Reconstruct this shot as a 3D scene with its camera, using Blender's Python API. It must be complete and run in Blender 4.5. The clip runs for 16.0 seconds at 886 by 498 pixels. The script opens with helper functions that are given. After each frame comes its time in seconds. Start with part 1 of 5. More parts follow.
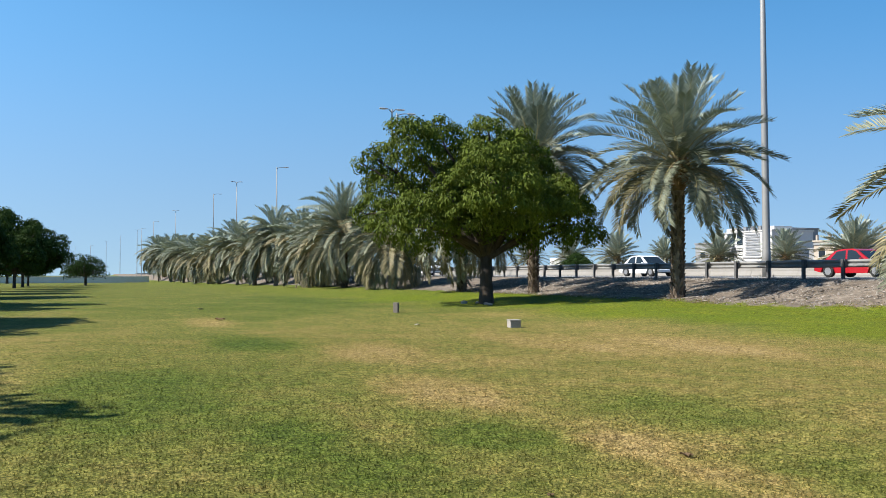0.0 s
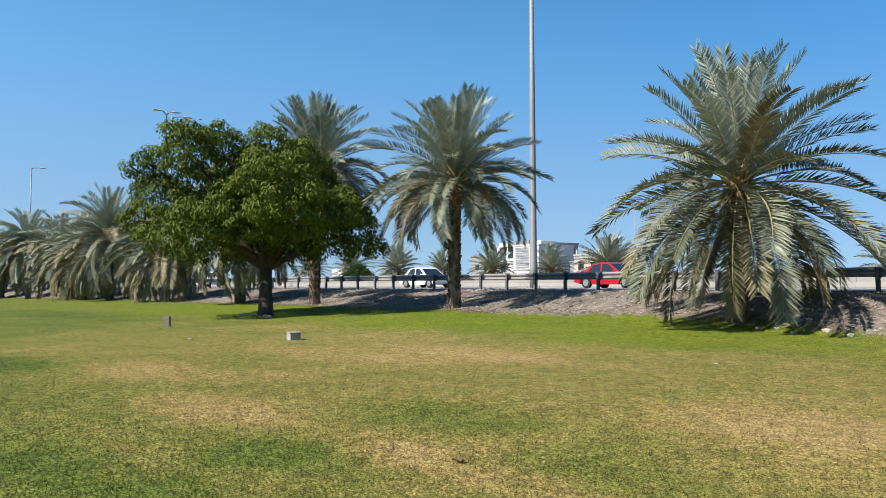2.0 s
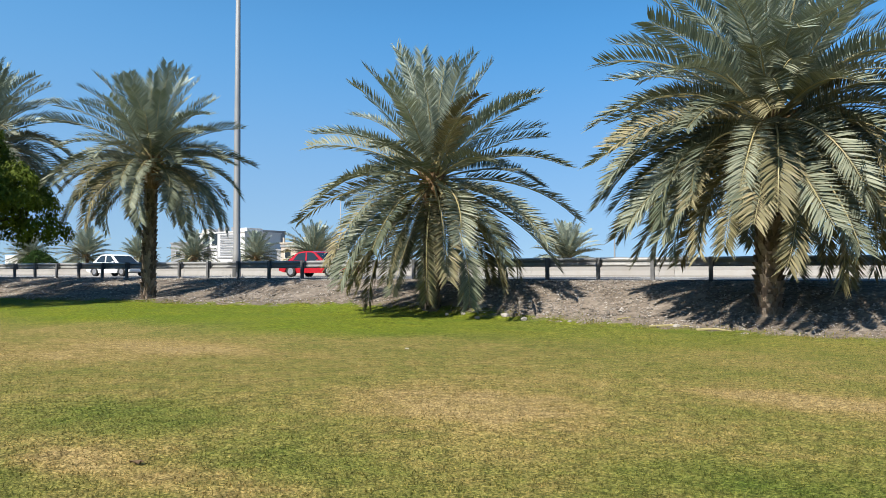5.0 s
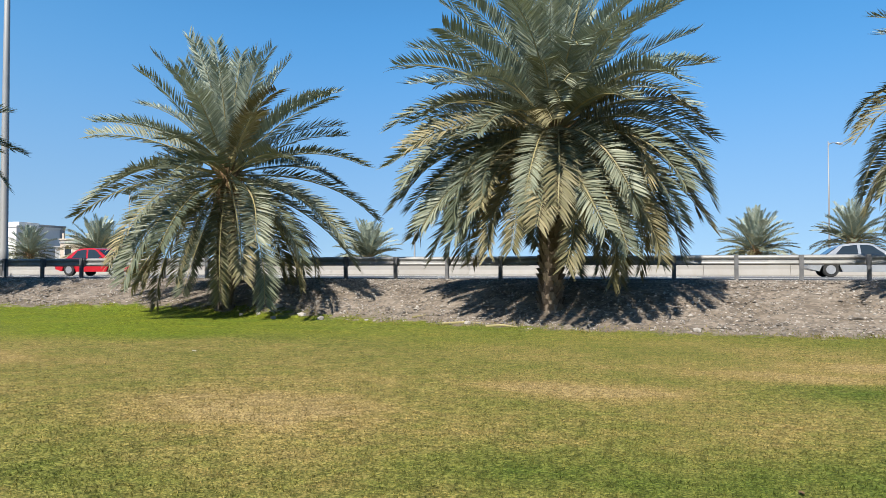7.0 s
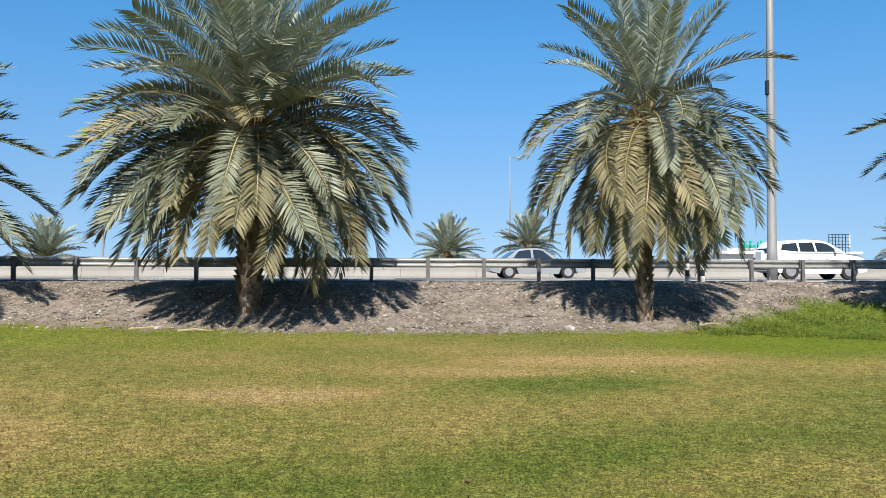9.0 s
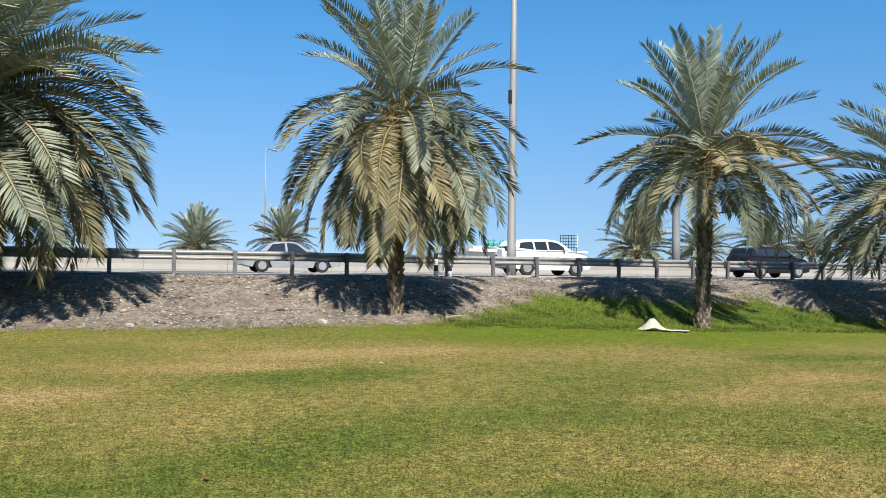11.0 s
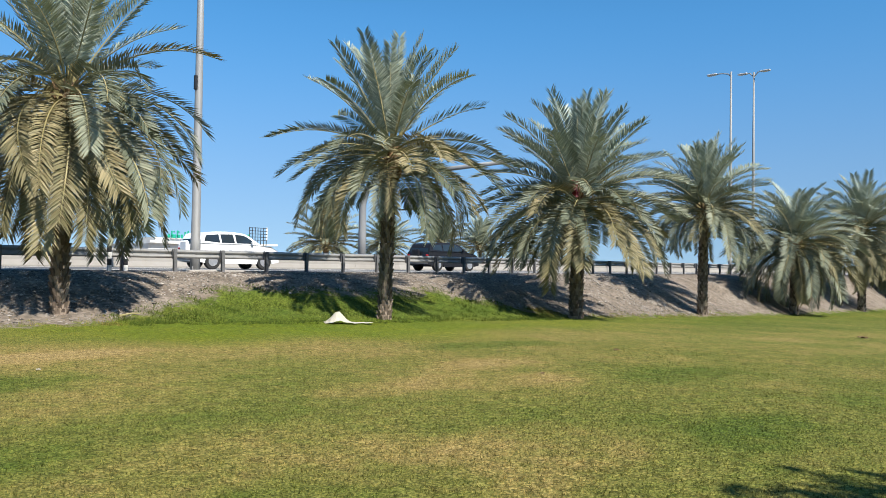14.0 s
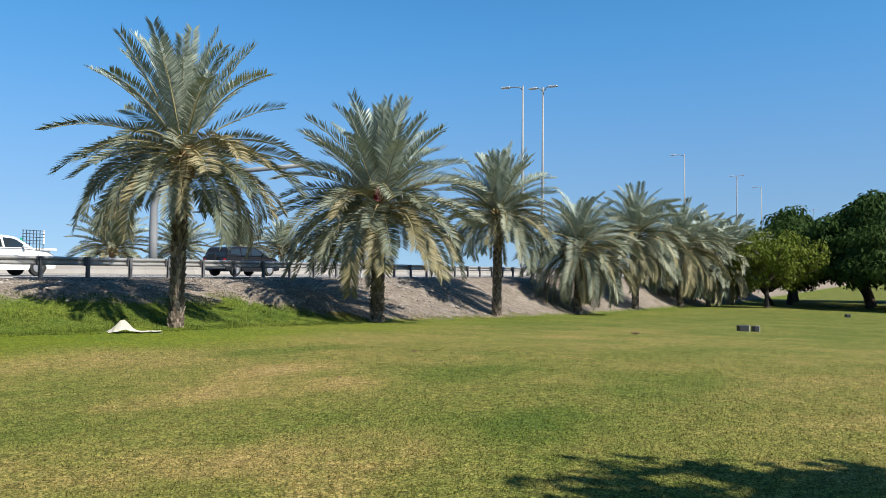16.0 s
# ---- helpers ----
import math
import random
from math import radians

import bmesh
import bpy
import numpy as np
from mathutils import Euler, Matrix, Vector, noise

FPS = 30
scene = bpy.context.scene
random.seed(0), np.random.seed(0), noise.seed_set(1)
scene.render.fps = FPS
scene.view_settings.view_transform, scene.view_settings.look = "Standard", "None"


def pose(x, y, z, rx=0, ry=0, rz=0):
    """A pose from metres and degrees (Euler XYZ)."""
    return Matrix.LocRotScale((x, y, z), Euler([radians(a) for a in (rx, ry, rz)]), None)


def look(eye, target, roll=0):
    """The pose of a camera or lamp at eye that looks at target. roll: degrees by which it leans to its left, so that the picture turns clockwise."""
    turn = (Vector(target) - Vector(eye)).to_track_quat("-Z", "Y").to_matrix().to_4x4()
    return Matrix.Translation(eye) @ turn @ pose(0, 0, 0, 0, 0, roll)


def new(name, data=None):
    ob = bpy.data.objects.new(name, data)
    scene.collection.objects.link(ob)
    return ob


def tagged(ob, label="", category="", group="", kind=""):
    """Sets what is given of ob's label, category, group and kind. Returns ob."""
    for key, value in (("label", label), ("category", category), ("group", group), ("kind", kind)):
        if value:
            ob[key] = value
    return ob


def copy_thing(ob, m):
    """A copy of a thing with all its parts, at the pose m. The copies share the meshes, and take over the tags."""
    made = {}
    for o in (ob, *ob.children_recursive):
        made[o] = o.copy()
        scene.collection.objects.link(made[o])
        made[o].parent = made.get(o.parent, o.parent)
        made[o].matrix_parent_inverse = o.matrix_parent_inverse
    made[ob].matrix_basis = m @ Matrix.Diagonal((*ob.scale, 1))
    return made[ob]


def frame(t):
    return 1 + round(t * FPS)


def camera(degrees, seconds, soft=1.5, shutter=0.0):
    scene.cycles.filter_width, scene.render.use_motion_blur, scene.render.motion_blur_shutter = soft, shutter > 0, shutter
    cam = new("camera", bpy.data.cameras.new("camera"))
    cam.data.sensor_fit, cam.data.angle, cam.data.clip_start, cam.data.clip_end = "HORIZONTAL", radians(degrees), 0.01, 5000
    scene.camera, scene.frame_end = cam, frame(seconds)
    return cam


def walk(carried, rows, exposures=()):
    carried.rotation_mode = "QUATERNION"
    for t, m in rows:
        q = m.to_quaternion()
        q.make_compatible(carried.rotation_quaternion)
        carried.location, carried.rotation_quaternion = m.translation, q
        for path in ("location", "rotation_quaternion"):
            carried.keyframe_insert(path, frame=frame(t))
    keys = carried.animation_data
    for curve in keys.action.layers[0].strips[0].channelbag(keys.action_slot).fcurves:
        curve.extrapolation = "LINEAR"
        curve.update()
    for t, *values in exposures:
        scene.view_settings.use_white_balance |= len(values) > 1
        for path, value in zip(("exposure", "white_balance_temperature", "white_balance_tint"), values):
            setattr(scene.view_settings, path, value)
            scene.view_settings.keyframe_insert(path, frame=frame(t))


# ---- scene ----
# ---------------------------------------------------------------- camera
# seconds, x, y, z, heading (clockwise from the road's normal), pitch, lean
ROWS = [
    (0.0, -0.318, 0.088, 1.548, -66.70, 1.76, -0.14),
    (0.5, -0.295, 0.064, 1.561, -62.05, 1.98, -0.07),
    (1.0, -0.307, 0.077, 1.551, -57.42, 2.22, -0.10),
    (1.5, -0.320, 0.103, 1.559, -54.14, 2.46, -0.10),
    (2.0, -0.344, 0.136, 1.551, -50.90, 2.55, -0.14),
    (2.5, -0.345, 0.143, 1.544, -48.23, 2.59, -0.16),
    (3.0, -0.325, 0.144, 1.550, -44.64, 2.51, -0.31),
    (3.5, -0.321, 0.147, 1.556, -41.01, 2.47, -0.31),
    (4.0, -0.287, 0.138, 1.569, -37.43, 2.28, -0.13),
    (4.2, -0.265, 0.146, 1.572, -35.75, 2.11, -0.12),
    (6.5, -0.099, 0.284, 1.590, -19.81, 1.51, 0.01),
    (7.0, -0.041, 0.266, 1.578, -15.52, 1.55, -0.01),
    (7.5, 0.003, 0.327, 1.595, -10.31, 1.60, -0.05),
    (8.0, 0.044, 0.363, 1.603, -6.98, 1.69, -0.01),
    (8.5, 0.056, 0.344, 1.560, -2.46, 1.72, 0.09),
    (9.0, 0.116, 0.363, 1.593, 5.74, 1.67, 0.14),
    (9.5, 0.149, 0.386, 1.590, 11.32, 1.59, 0.31),
    (11.8, 0.184, 0.377, 1.544, 29.91, 1.41, 0.71),
    (12.0, 0.161, 0.405, 1.569, 31.62, 1.39, 0.65),
    (12.5, 0.179, 0.421, 1.582, 35.28, 1.17, 0.51),
    (13.0, 0.212, 0.388, 1.570, 38.99, 1.21, 0.65),
    (13.5, 0.232, 0.382, 1.580, 42.23, 1.19, 0.82),
    (14.0, 0.260, 0.360, 1.598, 45.77, 1.24, 0.85),
    (14.5, 0.251, 0.322, 1.590, 48.69, 1.30, 0.87),
    (15.0, 0.277, 0.303, 1.581, 52.19, 1.42, 0.57),
    (15.5, 0.292, 0.289, 1.580, 56.21, 1.61, 0.53),
    (16.0, 0.387, 0.333, 1.577, 60.04, 1.73, 0.48),
]


def row_pose(x, y, z, heading, pitch, lean):
    h, p = radians(heading), radians(pitch)
    way = Vector((math.sin(h) * math.cos(p), math.cos(h) * math.cos(p), math.sin(p)))
    eye = Vector((x, y, z))
    return look(eye, eye + way, lean)


cam = camera(58.88, 16.0, soft=0.85)
walk(cam, [(r[0], row_pose(*r[1:])) for r in ROWS])

# ---------------------------------------------------------------- world and sun
SUN_ELEVATION, SUN_HEADING = 44.0, 190.0   # the sun stands behind the camera, slightly to its left
scene.view_settings.exposure = 0.68
world = bpy.data.worlds.new("sky")
scene.world = world
world.use_nodes = True
wn = world.node_tree
wn.nodes.clear()
sky = wn.nodes.new("ShaderNodeTexSky")
sky.sky_type = "NISHITA"
sky.sun_disc = False
sky.sun_elevation = radians(SUN_ELEVATION)
sky.sun_rotation = radians(SUN_HEADING)
sky.air_density, sky.dust_density, sky.ozone_density, sky.altitude = 1.0, 0.15, 2.0, 0
bg = wn.nodes.new("ShaderNodeBackground")
wout = wn.nodes.new("ShaderNodeOutputWorld")
tint = wn.nodes.new("ShaderNodeHueSaturation")
# a clear, dry sky: the haze band at the horizon is kept thin
lift = wn.nodes.new("ShaderNodeMapping")
lift.inputs["Location"].default_value = (0, 0, 0.13)
lift.inputs["Scale"].default_value = (1, 1, 0.85)
where = wn.nodes.new("ShaderNodeTexCoord")
wn.links.new(where.outputs["Generated"], lift.inputs["Vector"])
# towards the horizon the dusty air is paler and dimmer than overhead
split = wn.nodes.new("ShaderNodeSeparateXYZ")
wn.links.new(where.outputs["Generated"], split.inputs[0])
for socket, low, high in (("Hue", 0.501, 0.495), ("Saturation", 1.1, 1.34), ("Value", 0.90, 1.42)):
    grade = wn.nodes.new("ShaderNodeMapRange")
    grade.interpolation_type = "SMOOTHSTEP"
    grade.inputs["From Min"].default_value, grade.inputs["From Max"].default_value = -0.05, 0.32
    grade.inputs["To Min"].default_value, grade.inputs["To Max"].default_value = low, high
    wn.links.new(split.outputs["Z"], grade.inputs["Value"])
    wn.links.new(grade.outputs[0], tint.inputs[socket])
wn.links.new(lift.outputs[0], sky.inputs["Vector"])
wn.links.new(sky.outputs[0], tint.inputs["Color"])
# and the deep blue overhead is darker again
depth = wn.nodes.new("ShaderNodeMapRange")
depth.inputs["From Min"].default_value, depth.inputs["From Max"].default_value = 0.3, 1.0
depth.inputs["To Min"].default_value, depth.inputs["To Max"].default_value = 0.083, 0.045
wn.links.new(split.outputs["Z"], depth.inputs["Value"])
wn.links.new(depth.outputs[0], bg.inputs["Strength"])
# the air is hazier towards the sea, along the road
haze = wn.nodes.new("ShaderNodeHueSaturation")
for socket, low, high in (("Hue", 0.496, 0.5), ("Saturation", 0.93, 1.0), ("Value", 1.10, 1.0)):
    grade = wn.nodes.new("ShaderNodeMapRange")
    grade.interpolation_type = "SMOOTHSTEP"
    grade.inputs["From Min"].default_value, grade.inputs["From Max"].default_value = -1.0, -0.35
    grade.inputs["To Min"].default_value, grade.inputs["To Max"].default_value = low, high
    wn.links.new(split.outputs["X"], grade.inputs["Value"])
    wn.links.new(grade.outputs[0], haze.inputs[socket])
wn.links.new(tint.outputs[0], haze.inputs["Color"])
wn.links.new(haze.outputs[0], bg.inputs[0])
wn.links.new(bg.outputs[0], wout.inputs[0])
sun_data = bpy.data.lights.new("sun", "SUN")
sun_data.energy, sun_data.angle, sun_data.color = 5.0, radians(0.53), (1.0, 0.95, 0.87)
sun = new("sun", sun_data)
se, sh = radians(SUN_ELEVATION), radians(SUN_HEADING)
to_sun = Vector((math.sin(sh) * math.cos(se), math.cos(sh) * math.cos(se), math.sin(se)))
sun.matrix_basis = look(to_sun * 60, (0, 0, 0))


# ---------------------------------------------------------------- node helpers
class Nodes:
    """A small builder for node materials."""

    def __init__(self, name, rough=0.8, metal=0.0):
        self.mat = bpy.data.materials.new(name)
        self.mat.use_nodes = True
        self.t = self.mat.node_tree
        self.bsdf = self.t.nodes["Principled BSDF"]
        self.bsdf.inputs["Roughness"].default_value = rough
        self.bsdf.inputs["Metallic"].default_value = metal

    def add(self, kind, **values):
        n = self.t.nodes.new(kind)
        for key, value in values.items():
            n.inputs[key.replace("_", " ")].default_value = value
        return n

    def link(self, a, b):
        self.t.links.new(a, b)

    def coords(self):
        return self.t.nodes.new("ShaderNodeTexCoord").outputs["Object"]

    def noise(self, scale, detail=4.0, rough=0.6, vec=None, stretch=None):
        n = self.add("ShaderNodeTexNoise", Scale=scale, Detail=detail, Roughness=rough)
        v = vec or self.coords()
        if stretch:
            m = self.add("ShaderNodeMapping")
            m.inputs["Scale"].default_value = stretch
            self.link(v, m.inputs["Vector"])
            v = m.outputs["Vector"]
        self.link(v, n.inputs["Vector"])
        return n.outputs["Fac"]

    def ramp(self, fac, *stops):
        r = self.t.nodes.new("ShaderNodeValToRGB")
        el = r.color_ramp.elements
        while len(el) < len(stops):
            el.new(0.5)
        for e, (pos, col) in zip(el, stops):
            e.position, e.color = pos, (*col, 1.0)
        self.link(fac, r.inputs["Fac"])
        return r.outputs["Color"]

    def value(self, fac, lo, hi, to_lo=0.0, to_hi=1.0):
        m = self.t.nodes.new("ShaderNodeMapRange")
        for i, v in enumerate((lo, hi, to_lo, to_hi)):
            m.inputs[i + 1].default_value = v
        self.link(fac, m.inputs[0])
        return m.outputs[0]

    def math(self, op, a, b):
        m = self.t.nodes.new("ShaderNodeMath")
        m.operation = op
        for i, v in enumerate((a, b)):
            if isinstance(v, (int, float)):
                m.inputs[i].default_value = v
            else:
                self.link(v, m.inputs[i])
        return m.outputs[0]

    def mix(self, fac, a, b, mode="MIX"):
        m = self.t.nodes.new("ShaderNodeMixRGB")
        m.blend_type = mode
        for i, v in enumerate((fac, a, b)):
            if isinstance(v, (int, float)):
                m.inputs[i].default_value = v
            elif isinstance(v, tuple):
                m.inputs[i].default_value = (*v, 1.0)
            else:
                self.link(v, m.inputs[i])
        return m.outputs[0]

    def attribute(self, name):
        a = self.t.nodes.new("ShaderNodeAttribute")
        a.attribute_name = name
        return a.outputs["Fac"]

    def random(self):
        return self.t.nodes.new("ShaderNodeObjectInfo").outputs["Random"]

    def island(self):
        return self.t.nodes.new("ShaderNodeNewGeometry").outputs["Random Per Island"]

    def base(self, col):
        if isinstance(col, tuple):
            self.bsdf.inputs["Base Color"].default_value = (*col, 1.0)
        else:
            self.link(col, self.bsdf.inputs["Base Color"])
        return self

    def bump(self, height, strength=0.5, distance=0.02):
        b = self.add("ShaderNodeBump", Strength=strength, Distance=distance)
        self.link(height, b.inputs["Height"])
        self.link(b.outputs[0], self.bsdf.inputs["Normal"])
        return self

    def thin(self, col, share):
        """Lets a share of the light through, as a leaf does."""
        out = self.t.nodes["Material Output"]
        tr = self.t.nodes.new("ShaderNodeBsdfTranslucent")
        if isinstance(col, tuple):
            tr.inputs["Color"].default_value = (*col, 1.0)
        else:
            self.link(col, tr.inputs["Color"])
        mx = self.t.nodes.new("ShaderNodeMixShader")
        mx.inputs[0].default_value = share
        self.link(self.bsdf.outputs[0], mx.inputs[1])
        self.link(tr.outputs[0], mx.inputs[2])
        self.link(mx.outputs[0], out.inputs["Surface"])
        return self


# ---------------------------------------------------------------- materials
def grass_colour(n):
    """Lawn colour from the dryness stored with the mesh and noise at several scales."""
    dry = n.attribute("dry")
    big = n.noise(0.35, 4, 0.6)
    mid = n.noise(2.3, 5, 0.65)
    fine = n.noise(38.0, 3, 0.7)
    d = n.math("ADD", dry, n.math("MULTIPLY", n.math("SUBTRACT", big, 0.5), 0.72))
    d = n.math("ADD", d, n.math("MULTIPLY", n.math("SUBTRACT", mid, 0.5), 0.6))
    d = n.math("ADD", d, n.math("MULTIPLY", n.math("SUBTRACT", fine, 0.5), 0.7))
    tuft = n.noise(38.0, 2, 0.5)
    clump = n.noise(9.0, 3, 0.6)
    shade = n.math("MULTIPLY", n.value(tuft, 0.36, 0.64, 0.46, 1.20), n.value(clump, 0.38, 0.62, 0.66, 1.14))
    col = n.ramp(d, (0.0, (0.068, 0.116, 0.018)), (0.3, (0.122, 0.156, 0.026)),
                  (0.55, (0.216, 0.206, 0.050)), (0.8, (0.342, 0.256, 0.088)), (1.0, (0.400, 0.292, 0.122)))
    lush = n.math("MULTIPLY", n.attribute("lush"), n.value(mid, 0.25, 0.6, 0.65, 1.0))
    col = n.mix(lush, col, n.ramp(n.noise(0.8, 4, 0.6), (0.3, (0.128, 0.192, 0.012)), (0.7, (0.200, 0.230, 0.014))))
    comb = n.t.nodes.new("ShaderNodeCombineXYZ")
    for k in range(3):
        n.link(shade, comb.inputs[k])
    return n.mix(1.0, col, comb.outputs[0], "MULTIPLY"), tuft, mid


def make_ground():
    n = Nodes("ground_surface", 0.95)
    n.bsdf.inputs["Specular IOR Level"].default_value = 0.1
    grass, fine, mid = grass_colour(n)
    pebble = n.add("ShaderNodeTexVoronoi", Scale=9.0)
    n.link(n.coords(), pebble.inputs["Vector"])
    stone = n.ramp(n.noise(1.1, 6, 0.7), (0.3, (0.142, 0.115, 0.088)), (0.5, (0.210, 0.176, 0.142)), (0.7, (0.282, 0.244, 0.202)))
    grain = n.ramp(pebble.outputs["Color"], (0.0, (0.55, 0.55, 0.55)), (1.0, (1.25, 1.22, 1.18)))
    gravel = n.mix(1.0, stone, grain, "MULTIPLY")
    sand = n.ramp(n.noise(0.06, 6, 0.65), (0.3, (0.231, 0.184, 0.130)), (0.7, (0.292, 0.245, 0.184)))
    edge = n.noise(1.6, 6, 0.75)
    g = n.math("ADD", n.attribute("grass"), n.math("MULTIPLY", n.math("SUBTRACT", edge, 0.5), 1.5))
    soil = n.mix(n.attribute("far"), gravel, sand)
    n.base(n.mix(n.value(g, 0.40, 0.60), soil, grass))
    h = n.mix(n.value(g, 0.4, 0.6), pebble.outputs["Distance"], fine)
    n.bump(h, 0.7, 0.04)
    return n.mat


def make_blades():
    n = Nodes("grass_blades", 0.75)
    n.bsdf.inputs["Specular IOR Level"].default_value = 0.2
    grass, _, _ = grass_colour(n)
    tint = n.ramp(n.island(), (0.0, (0.76, 0.78, 0.66)), (0.6, (1.02, 1.0, 0.98)), (1.0, (1.34, 1.2, 1.15)))
    col = n.mix(1.0, grass, tint, "MULTIPLY")
    n.base(col)
    n.thin(col, 0.25)
    return n.mat


def make_stones():
    n = Nodes("loose_stone", 0.9)
    n.base(n.ramp(n.island(), (0.0, (0.100, 0.086, 0.072)), (0.5, (0.220, 0.192, 0.162)), (1.0, (0.430, 0.390, 0.342))))
    n.bump(n.noise(30, 3), 0.4, 0.01)
    return n.mat


def make_leaf(name, low, high, share=0.3, gloss=0.3):
    n = Nodes(name, 0.56)
    n.bsdf.inputs["Specular IOR Level"].default_value = gloss
    c = n.ramp(n.random(), (0.0, low), (1.0, high))
    vary = n.ramp(n.island(), (0.0, (0.74, 0.77, 0.72)), (0.6, (1.0, 1.0, 0.95)), (1.0, (1.28, 1.25, 1.2)))
    c = n.mix(1.0, c, vary, "MULTIPLY")
    n.base(c)
    n.thin(c, share)
    return n.mat


def make_simple(name, dark, light, scale, rough=0.8, metal=0.0, bump=0.3, distance=0.01, stretch=None, fine=None):
    n = Nodes(name, rough, metal)
    a = n.noise(scale, 5, 0.65, stretch=stretch)
    b = n.noise(fine or scale * 11, 4, 0.6, stretch=stretch)
    f = n.math("ADD", n.math("MULTIPLY", a, 0.65), n.math("MULTIPLY", b, 0.35))
    n.base(n.ramp(f, (0.32, dark), (0.68, light)))
    n.bump(b, bump, distance)
    return n.mat


def make_asphalt():
    n = Nodes("asphalt", 0.85)
    a = n.noise(0.5, 5, 0.6, stretch=(0.08, 1.0, 1.0))
    b = n.noise(60, 3, 0.7)
    f = n.math("ADD", n.math("MULTIPLY", a, 0.7), n.math("MULTIPLY", b, 0.3))
    n.base(n.ramp(f, (0.3, (0.080, 0.080, 0.084)), (0.7, (0.136, 0.134, 0.132))))
    n.bump(b, 0.3, 0.01)
    return n.mat


def make_barrier():
    n = Nodes("painted_concrete", 0.85)
    a = n.noise(1.2, 6, 0.7, stretch=(1.0, 1.0, 0.35))
    b = n.noise(14, 5, 0.7)
    f = n.math("ADD", n.math("MULTIPLY", a, 0.6), n.math("MULTIPLY", b, 0.4))
    c = n.ramp(f, (0.28, (0.180, 0.159, 0.133)), (0.42, (0.276, 0.256, 0.225)), (0.75, (0.320, 0.305, 0.280)))
    c = n.mix(1.0, c, n.ramp(n.random(), (0.0, (0.88, 0.87, 0.86)), (1.0, (1.0, 1.0, 1.0))), "MULTIPLY")
    n.base(c)
    n.bump(b, 0.25, 0.01)
    return n.mat


M = {}
M["ground"] = make_ground()
M["blades"] = make_blades()
M["stone"] = make_stones()
M["frond"] = make_leaf("palm_frond", (0.100, 0.116, 0.074), (0.250, 0.260, 0.186), 0.05, 0.4)
# grey-green of young leaves, with sunlight on the upper crown added to the colour
M["frond_new_lit"] = make_leaf("sunlit_young_palm_frond", (0.184, 0.220, 0.168), (0.364, 0.398, 0.326), 0.08, 0.45)
M["frond_old"] = make_leaf("old_palm_frond", (0.156, 0.138, 0.070), (0.286, 0.244, 0.138), 0.05, 0.3)
M["rachis"] = make_simple("palm_stalk", (0.224, 0.200, 0.080), (0.368, 0.304, 0.144), 3.0, 0.6)
n = Nodes("palm_bark", 0.9)
grain = n.noise(14.0, 5, 0.7, stretch=(1, 1, 0.35))
col = n.ramp(n.island(), (0.0, (0.070, 0.052, 0.038)), (0.5, (0.170, 0.130, 0.096)), (1.0, (0.330, 0.268, 0.206)))
n.base(n.mix(1.0, col, n.ramp(grain, (0.3, (0.6, 0.58, 0.55)), (0.7, (1.15, 1.12, 1.1))), "MULTIPLY"))
n.bump(grain, 0.8, 0.03)
M["boot"] = n.mat
M["fibre"] = make_simple("palm_fibre", (0.096, 0.056, 0.028), (0.240, 0.152, 0.072), 9.0, 0.9, bump=0.8, distance=0.02)
M["neem"] = make_leaf("neem_leaf", (0.080, 0.112, 0.014), (0.104, 0.138, 0.019), 0.06, 0.10)
M["neem_light"] = make_leaf("sunlit_neem_leaf", (0.110, 0.140, 0.018), (0.150, 0.170, 0.024), 0.12, 0.10)
M["darkleaf"] = make_leaf("dark_leaf", (0.028, 0.056, 0.014), (0.044, 0.076, 0.019), 0.25, 0.06)
M["bark"] = make_simple("tree_bark", (0.032, 0.024, 0.018), (0.088, 0.068, 0.052), 4.0, 0.95, bump=0.9, distance=0.03, stretch=(1, 1, 0.3))
M["steel"] = make_simple("galvanised_steel", (0.240, 0.240, 0.236), (0.368, 0.364, 0.352), 3.0, 0.55, 0.35, 0.1)
# posts and spacer blocks get a darker steel than the rail beam
M["poststeel"] = make_simple("dark_post_steel", (0.085, 0.086, 0.090), (0.170, 0.170, 0.172), 4.0, 0.65, 0.2, 0.1)
M["polesteel"] = make_simple("pole_steel", (0.220, 0.222, 0.220), (0.300, 0.300, 0.296), 1.2, 0.6, 0.15, 0.06, stretch=(1, 1, 0.2))
M["headpaint"] = make_simple("lamp_paint", (0.40, 0.41, 0.43), (0.52, 0.53, 0.55), 2.0, 0.5, bump=0.05)
M["concrete"] = make_simple("grey_concrete", (0.264, 0.240, 0.216), (0.416, 0.384, 0.344), 4.0, 0.9, bump=0.4)
M["slab"] = make_simple("weathered_slab", (0.104, 0.092, 0.080), (0.176, 0.156, 0.136), 5.0, 0.9, bump=0.4)
M["barrier"] = make_barrier()
M["asphalt"] = make_asphalt()
M["line"] = make_simple("road_paint", (0.440, 0.432, 0.400), (0.640, 0.632, 0.608), 5.0, 0.7)
M["white"] = make_simple("white_render", (0.528, 0.512, 0.480), (0.656, 0.648, 0.624), 0.6, 0.85, bump=0.15)
M["greyrender"] = make_simple("grey_render", (0.208, 0.216, 0.224), (0.304, 0.308, 0.312), 0.7, 0.85, bump=0.15)
M["tan"] = make_simple("tan_render", (0.384, 0.320, 0.248), (0.496, 0.432, 0.352), 0.7, 0.85, bump=0.15)
M["black"] = make_simple("black_plastic", (0.006, 0.006, 0.0065), (0.018, 0.018, 0.019), 6.0, 0.5)
